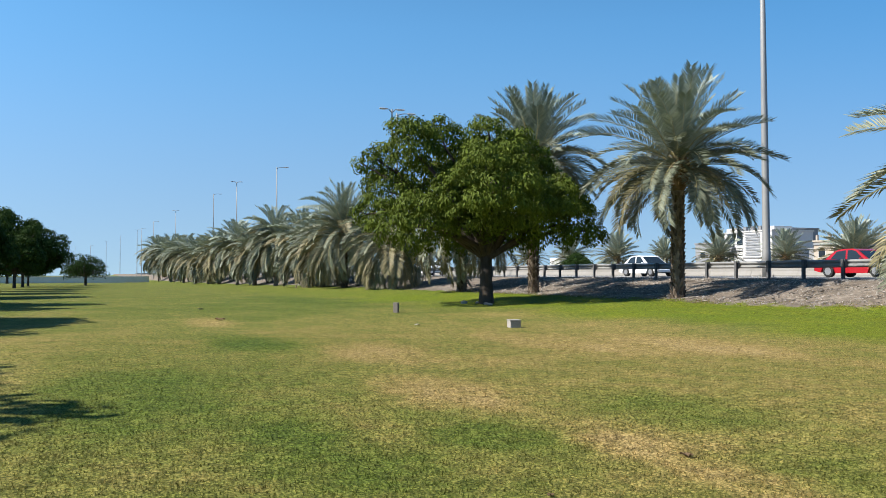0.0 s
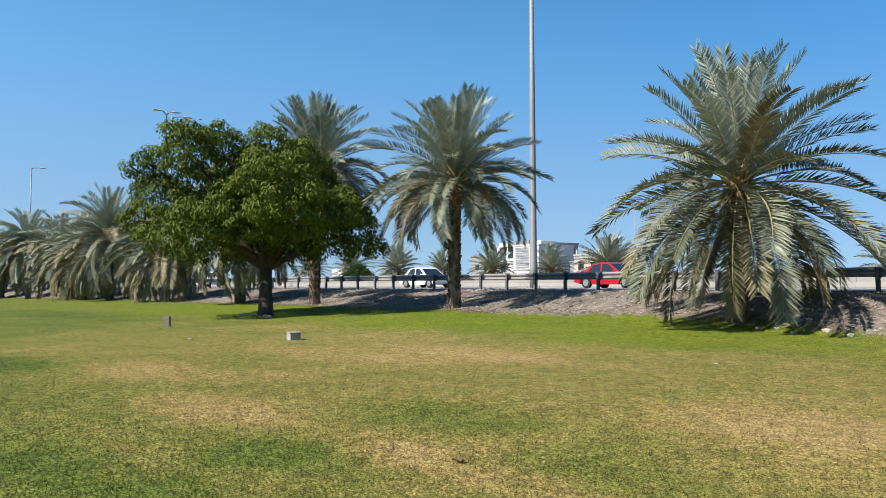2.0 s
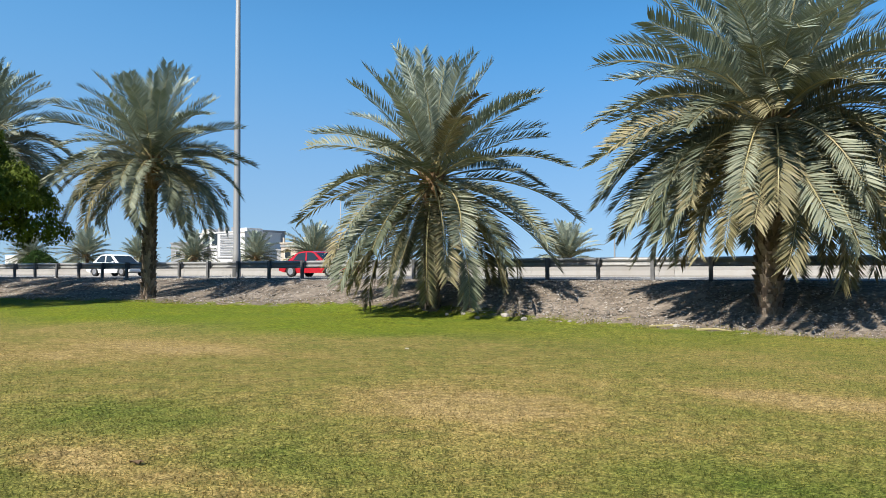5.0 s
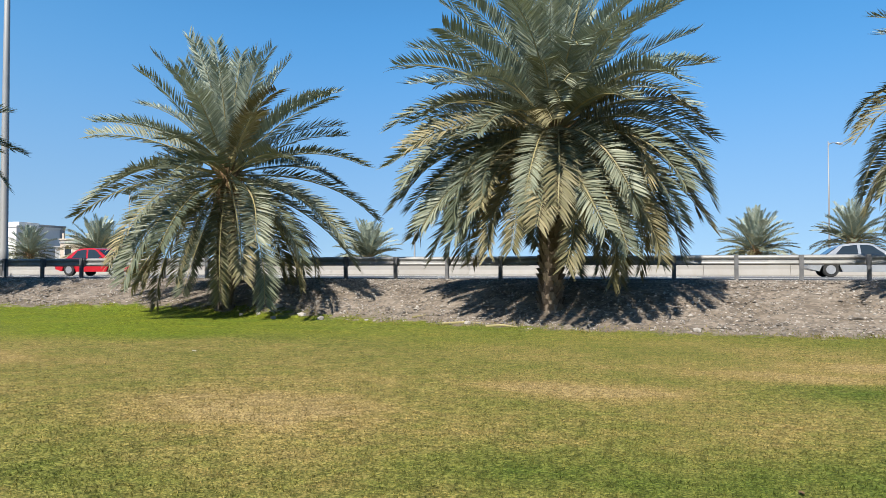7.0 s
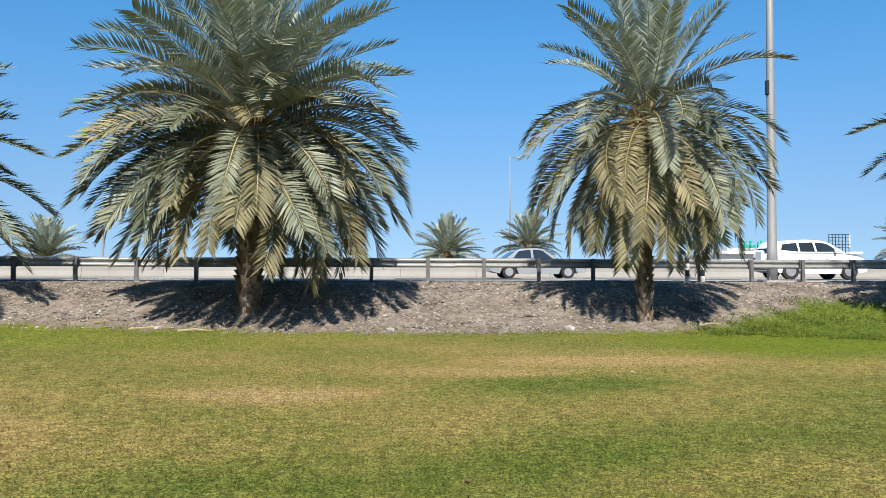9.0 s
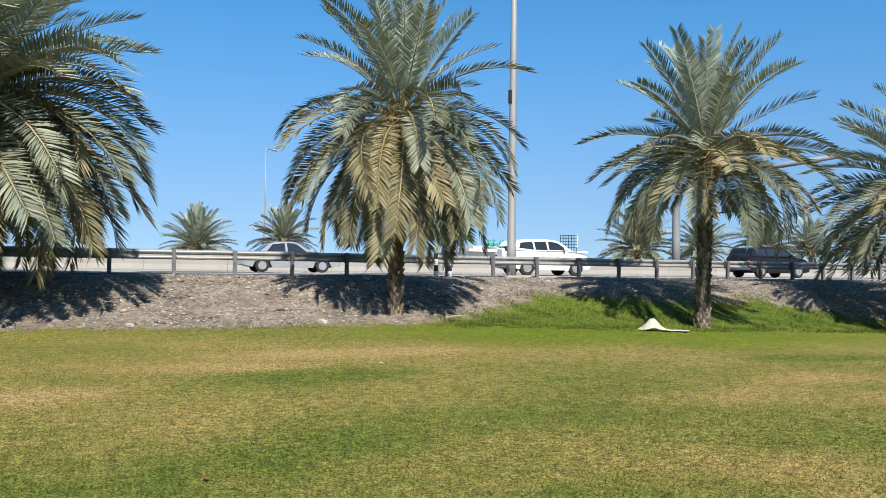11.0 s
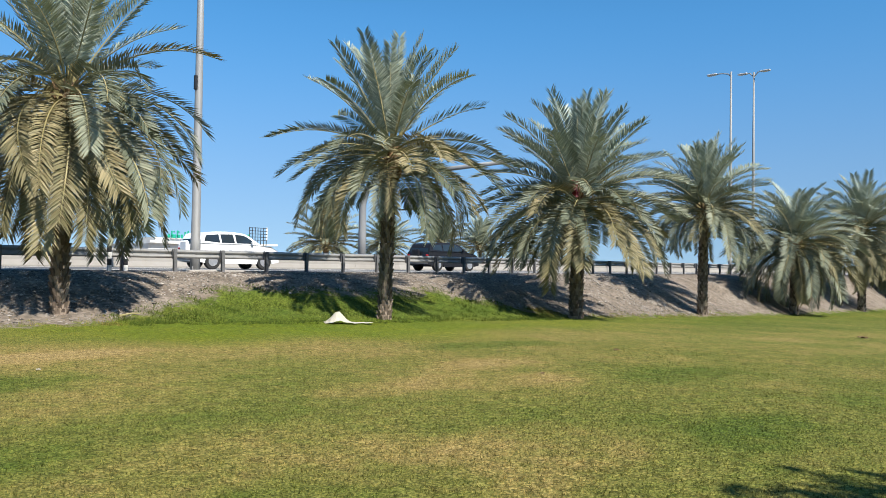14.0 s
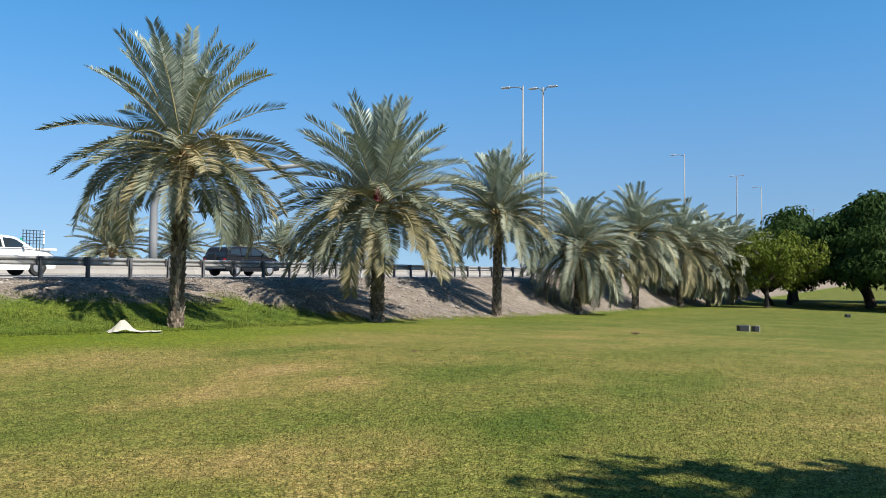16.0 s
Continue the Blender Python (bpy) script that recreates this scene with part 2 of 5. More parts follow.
M["redpaint"] = make_simple("red_paint", (0.11, 0.008, 0.012), (0.2, 0.014, 0.018), 3.0, 0.45)
M["green"] = make_simple("green_sign_paint", (0.0, 0.26, 0.16), (0.01, 0.36, 0.22), 2.0, 0.5)
for tone, low, high in (("white", (0.78, 0.78, 0.77), (0.84, 0.84, 0.83)), ("silver", (0.32, 0.33, 0.34), (0.40, 0.41, 0.42)), ("black", (0.012, 0.013, 0.016), (0.02, 0.021, 0.025)), ("red", (0.34, 0.012, 0.02), (0.42, 0.018, 0.028))):
    M["car_" + tone] = make_simple(tone + "_car_paint", low, high, 1.0, 0.22, 0.35 if tone == "silver" else 0.0, 0.0)
M["car_black"].node_tree.nodes["Principled BSDF"].inputs["Specular IOR Level"].default_value = 0.2
M["orange"] = make_simple("orange_car_paint", (0.62, 0.25, 0.02), (0.72, 0.30, 0.03), 1.0, 0.25, bump=0.0)
M["tyre"] = make_simple("tyre_rubber", (0.012, 0.012, 0.012), (0.03, 0.03, 0.03), 20.0, 0.85)
M["rim"] = make_simple("wheel_rim", (0.45, 0.45, 0.46), (0.6, 0.6, 0.61), 8.0, 0.35, 0.7, 0.0)
M["tail"] = make_simple("tail_light_red", (0.45, 0.01, 0.01), (0.6, 0.02, 0.02), 4.0, 0.2, bump=0.0)
M["cloth"] = make_simple("white_sheet", (0.360, 0.335, 0.265), (0.500, 0.470, 0.390), 3.0, 0.9)
M["signback"] = make_simple("sign_back", (0.176, 0.200, 0.240), (0.272, 0.304, 0.344), 2.0, 0.5, 0.3)
g = Nodes("dark_glass", 0.06)
g.base((0.02, 0.028, 0.035))
M["glass"] = g.mat
g = Nodes("lamp_glass", 0.25)
g.base((0.55, 0.56, 0.56))
M["lens"] = g.mat


# ---------------------------------------------------------------- mesh helpers
def mesh_from(name, verts, faces, material):
    me = bpy.data.meshes.new(name)
    me.from_pydata(verts, [], faces)
    me.update()
    if material:
        me.materials.append(material)
    return me


def place(name, me, parent=None, m=None, label=""):
    ob = new(name, me)
    if parent:
        ob.parent = parent
    if m is not None:
        ob.matrix_basis = m
    if label:
        tagged(ob, label)
    return ob


def part(name, bm, material, parent, label="", m=None):
    me = bpy.data.meshes.new(name)
    bm.to_mesh(me)
    bm.free()
    me.materials.append(material)
    return place(name, me, parent, m, label)


def thing(name, m, label, category, group="", kind=""):
    ob = new(name)
    ob.empty_display_size = 0.2
    ob.matrix_basis = m
    return tagged(ob, label, category, group, kind)


def add_box(bm, cx, cy, cz, sx, sy, sz, bevel=0.0, m=None):
    mat = Matrix.Translation((cx, cy, cz)) @ Matrix.Diagonal((sx, sy, sz, 1))
    if m is not None:
        mat = m @ mat
    got = bmesh.ops.create_cube(bm, size=1.0, matrix=mat)
    if bevel:
        edges = list({e for v in got["verts"] for e in v.link_edges})
        bmesh.ops.bevel(bm, geom=edges, offset=bevel, segments=1, affect="EDGES")
    return bm


def box_bm(cx, cy, cz, sx, sy, sz, bevel=0.0):
    return add_box(bmesh.new(), cx, cy, cz, sx, sy, sz, bevel)


def tube(points, radii, sides=8, cap=True):
    """Verts and faces of a tube along points."""
    verts, faces = [], []
    pts = [Vector(p) for p in points]
    side = None
    for i, p in enumerate(pts):
        d = (pts[min(i + 1, len(pts) - 1)] - pts[max(i - 1, 0)]).normalized()
        if side is None:
            side = d.orthogonal().normalized()
        side = (side - d * side.dot(d)).normalized()
        up = d.cross(side)
        for k in range(sides):
            a = 2 * math.pi * k / sides
            verts.append(p + (side * math.cos(a) + up * math.sin(a)) * radii[i])
    for i in range(len(pts) - 1):
        for k in range(sides):
            k2 = (k + 1) % sides
            faces.append((i * sides + k, i * sides + k2, (i + 1) * sides + k2, (i + 1) * sides + k))
    if cap:
        faces.append(tuple(range(sides))[::-1])
        faces.append(tuple(range((len(pts) - 1) * sides, len(pts) * sides)))
    return verts, faces


def join(*chunks):
    verts, faces = [], []
    for v, f in chunks:
        o = len(verts)
        verts += v
        faces += [tuple(i + o for i in q) for q in f]
    return verts, faces


def smooth(me):
    me.polygons.foreach_set("use_smooth", [True] * len(me.polygons))
    return me


# ---------------------------------------------------------------- the ground
ROAD_Z, RAIL_Y, WALL_Y = 1.28, 26.85, 41.6
LAWN_X = (-2000, -400, -180, -120, -80, -50, -25, -10, 0, 10, 20, 28, 40, 54, 70, 90, 120, 400, 2000)
LAWN_Z = (-3.0, -2.2, -1.0, -0.55, -0.2, 0.05, 0.12, 0.08, 0.0, -0.02, -0.28, -0.55, -0.95, -1.35, -1.62, -2.0, -2.5, -3.0, -3.0)
TOE_X = (-2000, -60, -45, -30, -22, -12, -5, 0, 8, 14, 20, 30, 60, 2000)
TOE_Y = (19.4, 19.4, 19.6, 19.8, 20.3, 22.0, 21.0, 20.6, 20.6, 20.0, 19.6, 19.6, 20.0, 20.0)
# how far up the bank the grass climbs
CLIMB_X = (-2000, -70, -48, -34, -22, -17, -12, -4, 2, 8.5, 11.5, 14, 19, 23, 26, 30, 2000)
CLIMB_Y = (1.6, 1.0, 0.2, 0.0, 0.2, 1.4, 0.7, 0.1, -0.1, 0.1, 1.8, 3.4, 3.2, 3.2, 1.6, 0.4, 0.2)
# worn and dry patches: x, y, radius x, radius y, dryness
PATCHES = [
    (3.2, 11.6, 1.6, 0.7, -0.50), (-0.1, 6.5, 1.8, 0.7, -0.30), (-7.3, 5.7, 1.2, 0.9, -0.50), (-6.7, 3.6, 0.9, 0.5, -0.34), (-4.6, 5.2, 0.8, 0.5, -0.28),
    (-16.9, 2.8, 1.8, 0.8, -0.50), (13.3, 11.5, 1.9, 0.7, -0.50), (4.6, 8.1, 1.6, 1.0, -0.28), (2.2, 7.3, 1.2, 0.7, -0.30), (6.7, 5.7, 0.9, 0.4, -0.24),
    (8.1, 3.6, 1.2, 0.5, -0.28), (11.5, 6.5, 2.0, 0.6, -0.18), (-10.7, 0.2, 3.0, 1.0, -0.26), (-6.8, 1.7, 1.5, 0.5, -0.22), (12.7, 3.2, 2.5, 0.7, -0.18),
    (-1.1, 10.6, 1.3, 0.6, 0.42), (1.8, 12.9, 1.5, 0.6, 0.32), (4.3, 14.2, 2.2, 0.7, 0.46), (-4.6, 8.2, 1.6, 1.0, 0.34), (-12.8, 11.2, 3.0, 1.0, 0.32),
    (-13.7, 4.5, 1.8, 0.9, 0.24), (-9.6, 3.9, 1.5, 0.7, 0.30), (-6.0, 4.25, 0.8, 0.3, 0.30), (-15.0, 9.0, 2.5, 1.2, 0.22), (-4.5, 4.4, 0.7, 0.35, 0.22),
    (7.7, 8.2, 1.4, 0.6, 0.26), (9.7, 7.2, 1.2, 0.6, 0.24), (5.4, 5.1, 0.8, 0.4, 0.24), (4.3, 5.6, 0.9, 0.4, 0.16), (5.2, 3.9, 0.9, 0.4, 0.20),
    (10.2, 9.0, 1.5, 0.6, 0.22), (-25.0, 3.0, 3.0, 0.7, 0.32), (26.0, 6.5, 5.0, 1.2, 0.16), (-8.0, 2.5, 1.2, 0.4, 0.18), (1.6, 9.2, 1.0, 0.6, 0.12),
    (-20.0, 17.5, 14.0, 3.0, -0.30), (13.0, 17.5, 6.5, 2.4, -0.42), (17.0, 21.5, 9.0, 2.6, -0.45), (30.0, 9.0, 8.0, 2.0, 0.12), (-45.0, 10.0, 10.0, 1.5, -0.2), (20.0, 7.0, 8.0, 2.5, -0.1),
    (-30.0, 5.0, 9.0, 2.0, -0.12), (-9.0, 1.4, 5.0, 2.2, -0.30), (14.0, 4.0, 8.0, 3.0, -0.16), (-24.0, 2.0, 10.0, 3.0, -0.14), (8.0, 2.5, 3.0, 1.6, -0.14), (7.5, 7.0, 6.5, 4.0, -0.13), (-36.0, 9.0, 14.0, 4.0, -0.12), (-15.0, 2.0, 6.0, 2.4, -0.1)]


def ground_z(x, y):
    """Height of the ground; takes arrays."""
    x, y = np.asarray(x, float), np.asarray(y, float)
    lawn = np.interp(x, LAWN_X, LAWN_Z)
    # on one side the lawn rises a little towards the bank
    lift = np.clip((y - 11.5) / 8.0, 0, 1)
    lawn = lawn + np.interp(x, (-60, -25, -16, -9), (0.34, 0.36, 0.12, 0.0)) * lift * lift * (3 - 2 * lift)
    toe = np.interp(x, TOE_X, TOE_Y)
    s = np.clip((y - toe) / (25.7 - toe), 0, 1)
    s = s + 0.12 * np.sin(s * 2 * math.pi) * -0.5
    bumps = 0.03 * np.sin(x * 1.7 + y) * np.sin(y * 2.3 - x * 0.6) + 0.05 * np.sin(x * 0.55 + 1.3) + 0.11 * np.sin(x * 2.3 + 0.9 * np.sin(y)) * np.clip((np.abs(x) - 14) / 8, 0, 1)
    z = lawn + (ROAD_Z - 0.03 - lawn) * s + bumps * s * (1 - s) * 3
    gentle = 0.025 * np.sin(x * 0.31) * np.sin(y * 0.43 + 0.6)
    return z + gentle * (s <= 0)


def dryness(x, y):
    x, y = np.asarray(x, float), np.asarray(y, float)
    d = np.full(np.broadcast(x, y).shape, 0.5)
    for px, py, rx, ry, v in PATCHES:
        q = ((x - px) / rx) ** 2 + ((y - py) / ry) ** 2
        d = d + v * (0.62 if v < 0 else 0.9) * np.exp(-q * q * 0.7)
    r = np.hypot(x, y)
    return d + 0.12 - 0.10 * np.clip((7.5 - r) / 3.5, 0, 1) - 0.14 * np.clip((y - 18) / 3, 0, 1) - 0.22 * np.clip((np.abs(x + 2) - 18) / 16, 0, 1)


def lushness(x, y):
    """The well-watered, yellow-green strip at the foot of the bank."""
    x, y = np.asarray(x, float), np.asarray(y, float)
    along = np.interp(x, (-90, -50, -40, -12, -5, 5, 8, 11, 25, 32, 60), (0.2, 0.5, 0.9, 0.85, 0.35, 0.2, 0.8, 0.85, 0.6, 0.3, 0.2))
    near = np.interp(x, (-60, -35, -12, 0, 5.5, 8, 14, 20, 30), (11.0, 12.2, 14.0, 16.4, 16.4, 12.6, 12.2, 13.2, 14.5))
    wave = 0.7 * np.sin(x * 0.7 + 1.0) + 0.4 * np.sin(x * 1.9)
    on_bank = np.clip((y - np.interp(x, TOE_X, TOE_Y) + 0.6) / 1.2, 0, 1)
    along = along * (1 - 0.75 * on_bank * (x > 5))
    return along * np.clip((y - near - wave) / np.interp(x, (-10, 12), (2.4, 3.2)), 0, 1)


def grass_share(x, y):
    edge = np.interp(x, TOE_X, TOE_Y) + np.interp(x, CLIMB_X, CLIMB_Y)
    return np.clip(0.5 - (np.asarray(y) - edge) / 2.4, 0, 1)


def axis(*stretches):
    out = []
    for a, b, step in stretches:
        out += list(np.arange(a, b, step))
    return np.array(out + [stretches[-1][1]])


def build_ground():
    xs = axis((-2500, -600, 190), (-600, -150, 15), (-150, -60, 2.5), (-60, 60, 0.4), (60, 150, 2.5), (150, 600, 15), (600, 2500, 190))
    ys = axis((-2500, -300, 220), (-300, -40, 13), (-40, -3, 1.2), (-3, 27.2, 0.36), (27.2, 60, 2.2), (60, 300, 20), (300, 3000, 270))
    gx, gy = np.meshgrid(xs, ys)
    gz = ground_z(gx, gy)
    gz = np.where((gx > -60) & (gx < 60) & (gy > 18) & (gy < 26), gz + np.random.RandomState(3).normal(0, 0.018, gz.shape), gz)
    verts = np.stack([gx, gy, gz], -1).reshape(-1, 3)
    w = len(xs)
    i, j = np.meshgrid(np.arange(w - 1), np.arange(len(ys) - 1))
    a = (j * w + i).ravel()
    faces = np.stack([a, a + 1, a + 1 + w, a + w], 1)
    me = bpy.data.meshes.new("ground")
    me.from_pydata(verts.tolist(), [], faces.tolist())
    me.materials.append(M["ground"])
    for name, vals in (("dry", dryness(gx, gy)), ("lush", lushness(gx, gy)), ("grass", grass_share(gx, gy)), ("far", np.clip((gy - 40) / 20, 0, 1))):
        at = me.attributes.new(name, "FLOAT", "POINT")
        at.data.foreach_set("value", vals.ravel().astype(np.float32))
    smooth(me)
    tagged(new("ground", me), "mown lawn with dry patches and a gravel bank", "ground", kind="structure")


build_ground()


# ---------------------------------------------------------------- the road
def slab(name, x0, x1, y0, y1, z, thick, material, label, category, parent=None):
    bm = box_bm((x0 + x1) / 2, (y0 + y1) / 2, z - thick / 2, x1 - x0, y1 - y0, thick)
    ob = part(name, bm, material, parent)
    return tagged(ob, label, category, kind="structure") if label else ob


road = slab("road", -900, 900, 27.5, 41.25, ROAD_Z, 0.3, M["asphalt"], "grey asphalt carriageway above the lawn", "road")
far_road = slab("road", -900, 900, 42.0, 56.0, ROAD_Z, 0.3, M["asphalt"], "grey asphalt carriageway beyond the median barrier", "road")
dash = mesh_from("lane_dash", *(lambda b: ([v.co.copy() for v in b.verts], [tuple(v.index for v in f.verts) for f in b.faces]))(
    (lambda b: (b.verts.index_update(), b)[1])(box_bm(0, 0, 0.004, 3.0, 0.14, 0.008))), M["line"])
for lane_y in (33.2, 36.9):
    for k in range(-14, 15):
        place("lane_dash", dash, road, pose(k * 9.0, lane_y, ROAD_Z))
for edge_y in (29.6, 40.5):
    part("edge_line", box_bm(0, edge_y, ROAD_Z + 0.004, 1400, 0.15, 0.008), M["line"], road)


# ---------------------------------------------------------------- guardrail
def build_guardrail():
    rail = thing("guardrail", pose(0, RAIL_Y, ROAD_Z - 0.02), "galvanised steel guardrail on posts along the road edge", "guardrail")
    bm = bmesh.new()
    add_box(bm, 0, -0.05, 0.40, 0.012, 0.10, 0.80)
    add_box(bm, 0, -0.10, 0.40, 0.12, 0.012, 0.80)
    add_box(bm, 0, -0.002, 0.40, 0.12, 0.012, 0.80)
    post = bpy.data.meshes.new("post")
    bm.to_mesh(post)
    bm.free()
    post.materials.append(M["poststeel"])
    bm = box_bm(0, 0.06, 0.63, 0.11, 0.10, 0.34, 0.012)
    block = bpy.data.meshes.new("spacer_block")
    bm.to_mesh(block)
    bm.free()
    block.materials.append(M["poststeel"])
    prof = [(0.20, 0.80), (0.13, 0.765), (0.12, 0.73), (0.13, 0.70), (0.20, 0.66), (0.20, 0.62), (0.13, 0.58), (0.12, 0.55), (0.13, 0.515), (0.20, 0.48)]
    loop = prof + [(y + 0.006, z) for y, z in reversed(prof)]
    n = len(loop)
    verts = [(x, y, z) for x in (-1.92, 1.92) for y, z in loop]
    faces = [(i, (i + 1) % n, n + (i + 1) % n, n + i) for i in range(n)] + [tuple(range(n))[::-1], tuple(range(n, 2 * n))]
    beam = mesh_from("rail_beam", verts, faces, M["steel"])
    step = 1.905
    rnd = random.Random(4)
    for k in range(-62, 63):
        x = 0.36 + k * step
        place("post", post, rail, pose(x, 0, 0, rnd.uniform(-1, 1), rnd.uniform(-1, 1), rnd.uniform(-3, 3)))
        place("spacer_block", block, rail, pose(x, 0, 0))
        if k % 2 == 0:
            place("rail_beam", beam, rail, pose(x + step / 2, 0, rnd.uniform(-0.008, 0.008), 0, rnd.uniform(-0.12, 0.12), 0))
    # far stretches, too small to pick apart
    for a, b in ((-420, -63), (63, 220)):
        bm = bmesh.new()
        for k in range(a, b):
            add_box(bm, 0.36 + k * step, -0.05, 0.40, 0.11, 0.10, 0.80)
        xa, xb = 0.36 + a * step, 0.36 + b * step
        add_box(bm, (xa + xb) / 2, 0.16, 0.64, xb - xa, 0.05, 0.31)
        ob = part("far_rail", bm, M["steel"], rail)
        tagged(ob, kind="stuff")


build_guardrail()


# ---------------------------------------------------------------- median barrier
def build_barrier():
    wall = thing("median_barrier", pose(0, WALL_Y, ROAD_Z), "cream-painted concrete barrier between the carriageways", "barrier")
    prof = [(-0.30, 0.0), (-0.30, 0.08), (-0.17, 0.33), (-0.10, 0.96), (-0.085, 0.985), (0.085, 0.985), (0.10, 0.96), (0.17, 0.33), (0.30, 0.08), (0.30, 0.0)]
    n = len(prof)

    def seg(length):
        verts = [(x, y, z) for x in (-length / 2, length / 2) for y, z in prof]
        faces = [(i, (i + 1) % n, n + (i + 1) % n, n + i) for i in range(n)] + [tuple(range(n))[::-1], tuple(range(n, 2 * n))]
        return mesh_from("barrier_segment", verts, faces, M["barrier"])
    short = seg(3.985)
    rnd = random.Random(8)
    for k in range(-45, 46):
        place("barrier_segment", short, wall, pose(k * 4.0, rnd.uniform(-0.01, 0.01), 0.004, 0, 0, rnd.uniform(-0.15, 0.15)))
    for s in (-1, 1):
        long = seg(600.0)
        place("far_barrier", long, wall, pose(s * 482.1, 0, 0.004))


build_barrier()


# ---------------------------------------------------------------- date palms
def frond_mesh(name, material, bend, leaflets, droop, seed, reach=0.158, width=0.0105):
    """A feather leaf of length 1 that leaves its origin along +X and bends down by that many degrees; its leaflets stand in a V."""
    rnd = random.Random(seed)
    steps = 10
    p, pts, dirs = Vector((0, 0, 0)), [], []
    sway = rnd.uniform(-0.2, 0.2)
    for i in range(steps + 1):
        s = i / steps
        a = -radians(bend) * s ** 1.4
        d = Vector((math.cos(a) * math.cos(sway * s), math.cos(a) * math.sin(sway * s), math.sin(a)))
        pts.append(p.copy())
        dirs.append(d)
        p = p + d / steps
    verts, faces = tube(pts, [0.0085 * (1 - 0.9 * i / steps) + 0.0006 for i in range(steps + 1)], 3, False)
    rachis_faces = len(faces)
    for side in (-1, 1):
        rise = rnd.uniform(0.34, 0.62)
        for k in range(leaflets):
            s = 0.17 + 0.83 * (k + rnd.uniform(-0.22, 0.22)) / leaflets
            s = min(max(s, 0.1), 0.999)
            i = min(int(s * steps), steps - 1)
            c = pts[i].lerp(pts[i + 1], s * steps - i)
            t = dirs[i].lerp(dirs[i + 1], s * steps - i).normalized()
            lat = Vector((0, 1, 0)) * side
            lat = (lat - t * lat.dot(t)).normalized()
            up = t.cross(lat) * side
            if up.dot(Vector((-t.z, 0, t.x))) < 0:
                up = -up
            ang = radians(62 - 22 * s ** 1.6 + rnd.uniform(-4, 4))
            lift = rise + rnd.choice((-0.16, 0.0, 0.12)) + rnd.uniform(-0.05, 0.05)
            d = (t * math.cos(ang) + lat * math.sin(ang) + up * lift * math.sin(ang)).normalized()
            ln = reach * (0.62 + 0.38 * math.sin(math.pi * min(1, 0.12 + s * 0.75))) * rnd.uniform(0.9, 1.08)
            if s > 0.86:
                ln *= 1 - 0.15 * (s - 0.86) / 0.14
            flat = d.cross(up).normalized()
            twist = rnd.uniform(-0.4, 0.4)
            wv = (flat * math.cos(twist) + flat.cross(d) * math.sin(twist)) * width * rnd.uniform(0.85, 1.2)
            mid = c + d * ln * 0.42
            tip = c + d * ln - Vector((0, 0, droop * ln * rnd.uniform(0.5, 1.3)))
            o = len(verts)
            verts += [c, mid + wv * 0.5, tip, mid - wv * 0.5]
            faces.append((o, o + 1, o + 2, o + 3))
    me = mesh_from(name, verts, faces, material)
    me.materials.append(M["rachis"])
    me.polygons.foreach_set("material_index", [1] * rachis_faces + [0] * (len(faces) - rachis_faces))
    return me


BENDS = (8, 18, 28, 38, 50, 62, 74, 88)
FRONDS = {}
for detail, leaflets, wide in (("near", 72, 0.0125), ("far", 34, 0.028)):
    for tone, droop in (("frond_new_lit", 0.03), ("frond", 0.08), ("frond_old", 0.16)):
        for i, bend in enumerate(BENDS):
            FRONDS[detail, tone, bend] = [frond_mesh("frond", M[tone], bend + k * 5, leaflets, droop, 10 * i + k, width=wide) for k in range(2)]


def trunk_mesh(height, r0, r1, seed, lean, boots=True):
    rnd = random.Random(seed)
    n = max(4, int(height / 0.4))
    path = []
    for i in range(n + 1):
        u = i / n
        path.append(Vector((lean[0] * u ** 1.5, lean[1] * u ** 1.5, height * u)))
    rad = [(r0 + (r1 - r0) * (i / n)) * (1.18 if i == 0 else 1.0) * rnd.uniform(0.94, 1.06) for i in range(n + 1)]
    chunks = [tube([Vector((0, 0, -0.3))] + path, [rad[0] * 1.15] + rad, 10)]
    if boots:
        rows = int(height / 0.17)
        for j in range(rows):
            u = (j + 0.5) / rows
            c = Vector((lean[0] * u ** 1.5, lean[1] * u ** 1.5, height * u))
            r = r0 + (r1 - r0) * u
            for k in range(9):
                a = 2 * math.pi * (k + 0.5 * (j % 2) + rnd.uniform(-0.12, 0.12)) / 9
                o = Vector((math.cos(a), math.sin(a), 0))
                s = Vector((-math.sin(a), math.cos(a), 0))
                w, out, hh = 0.36 * r * rnd.uniform(0.8, 1.15), r * rnd.uniform(0.26, 0.56), 0.14 * rnd.uniform(0.8, 1.25)
                b = c + o * r * 0.96
                verts = [b - s * w - Vector((0, 0, hh)), b + s * w - Vector((0, 0, hh)), b + s * w * 0.6 + o * out + Vector((0, 0, hh * 0.7)),
                         b - s * w * 0.6 + o * out + Vector((0, 0, hh * 0.7)), b - o * 0.04 + Vector((0, 0, hh * 0.75))]
                chunks.append((verts, [(0, 1, 2, 3), (2, 4, 3), (1, 4, 2), (0, 3, 4)]))
    return mesh_from("trunk", *join(*chunks), M["boot"])


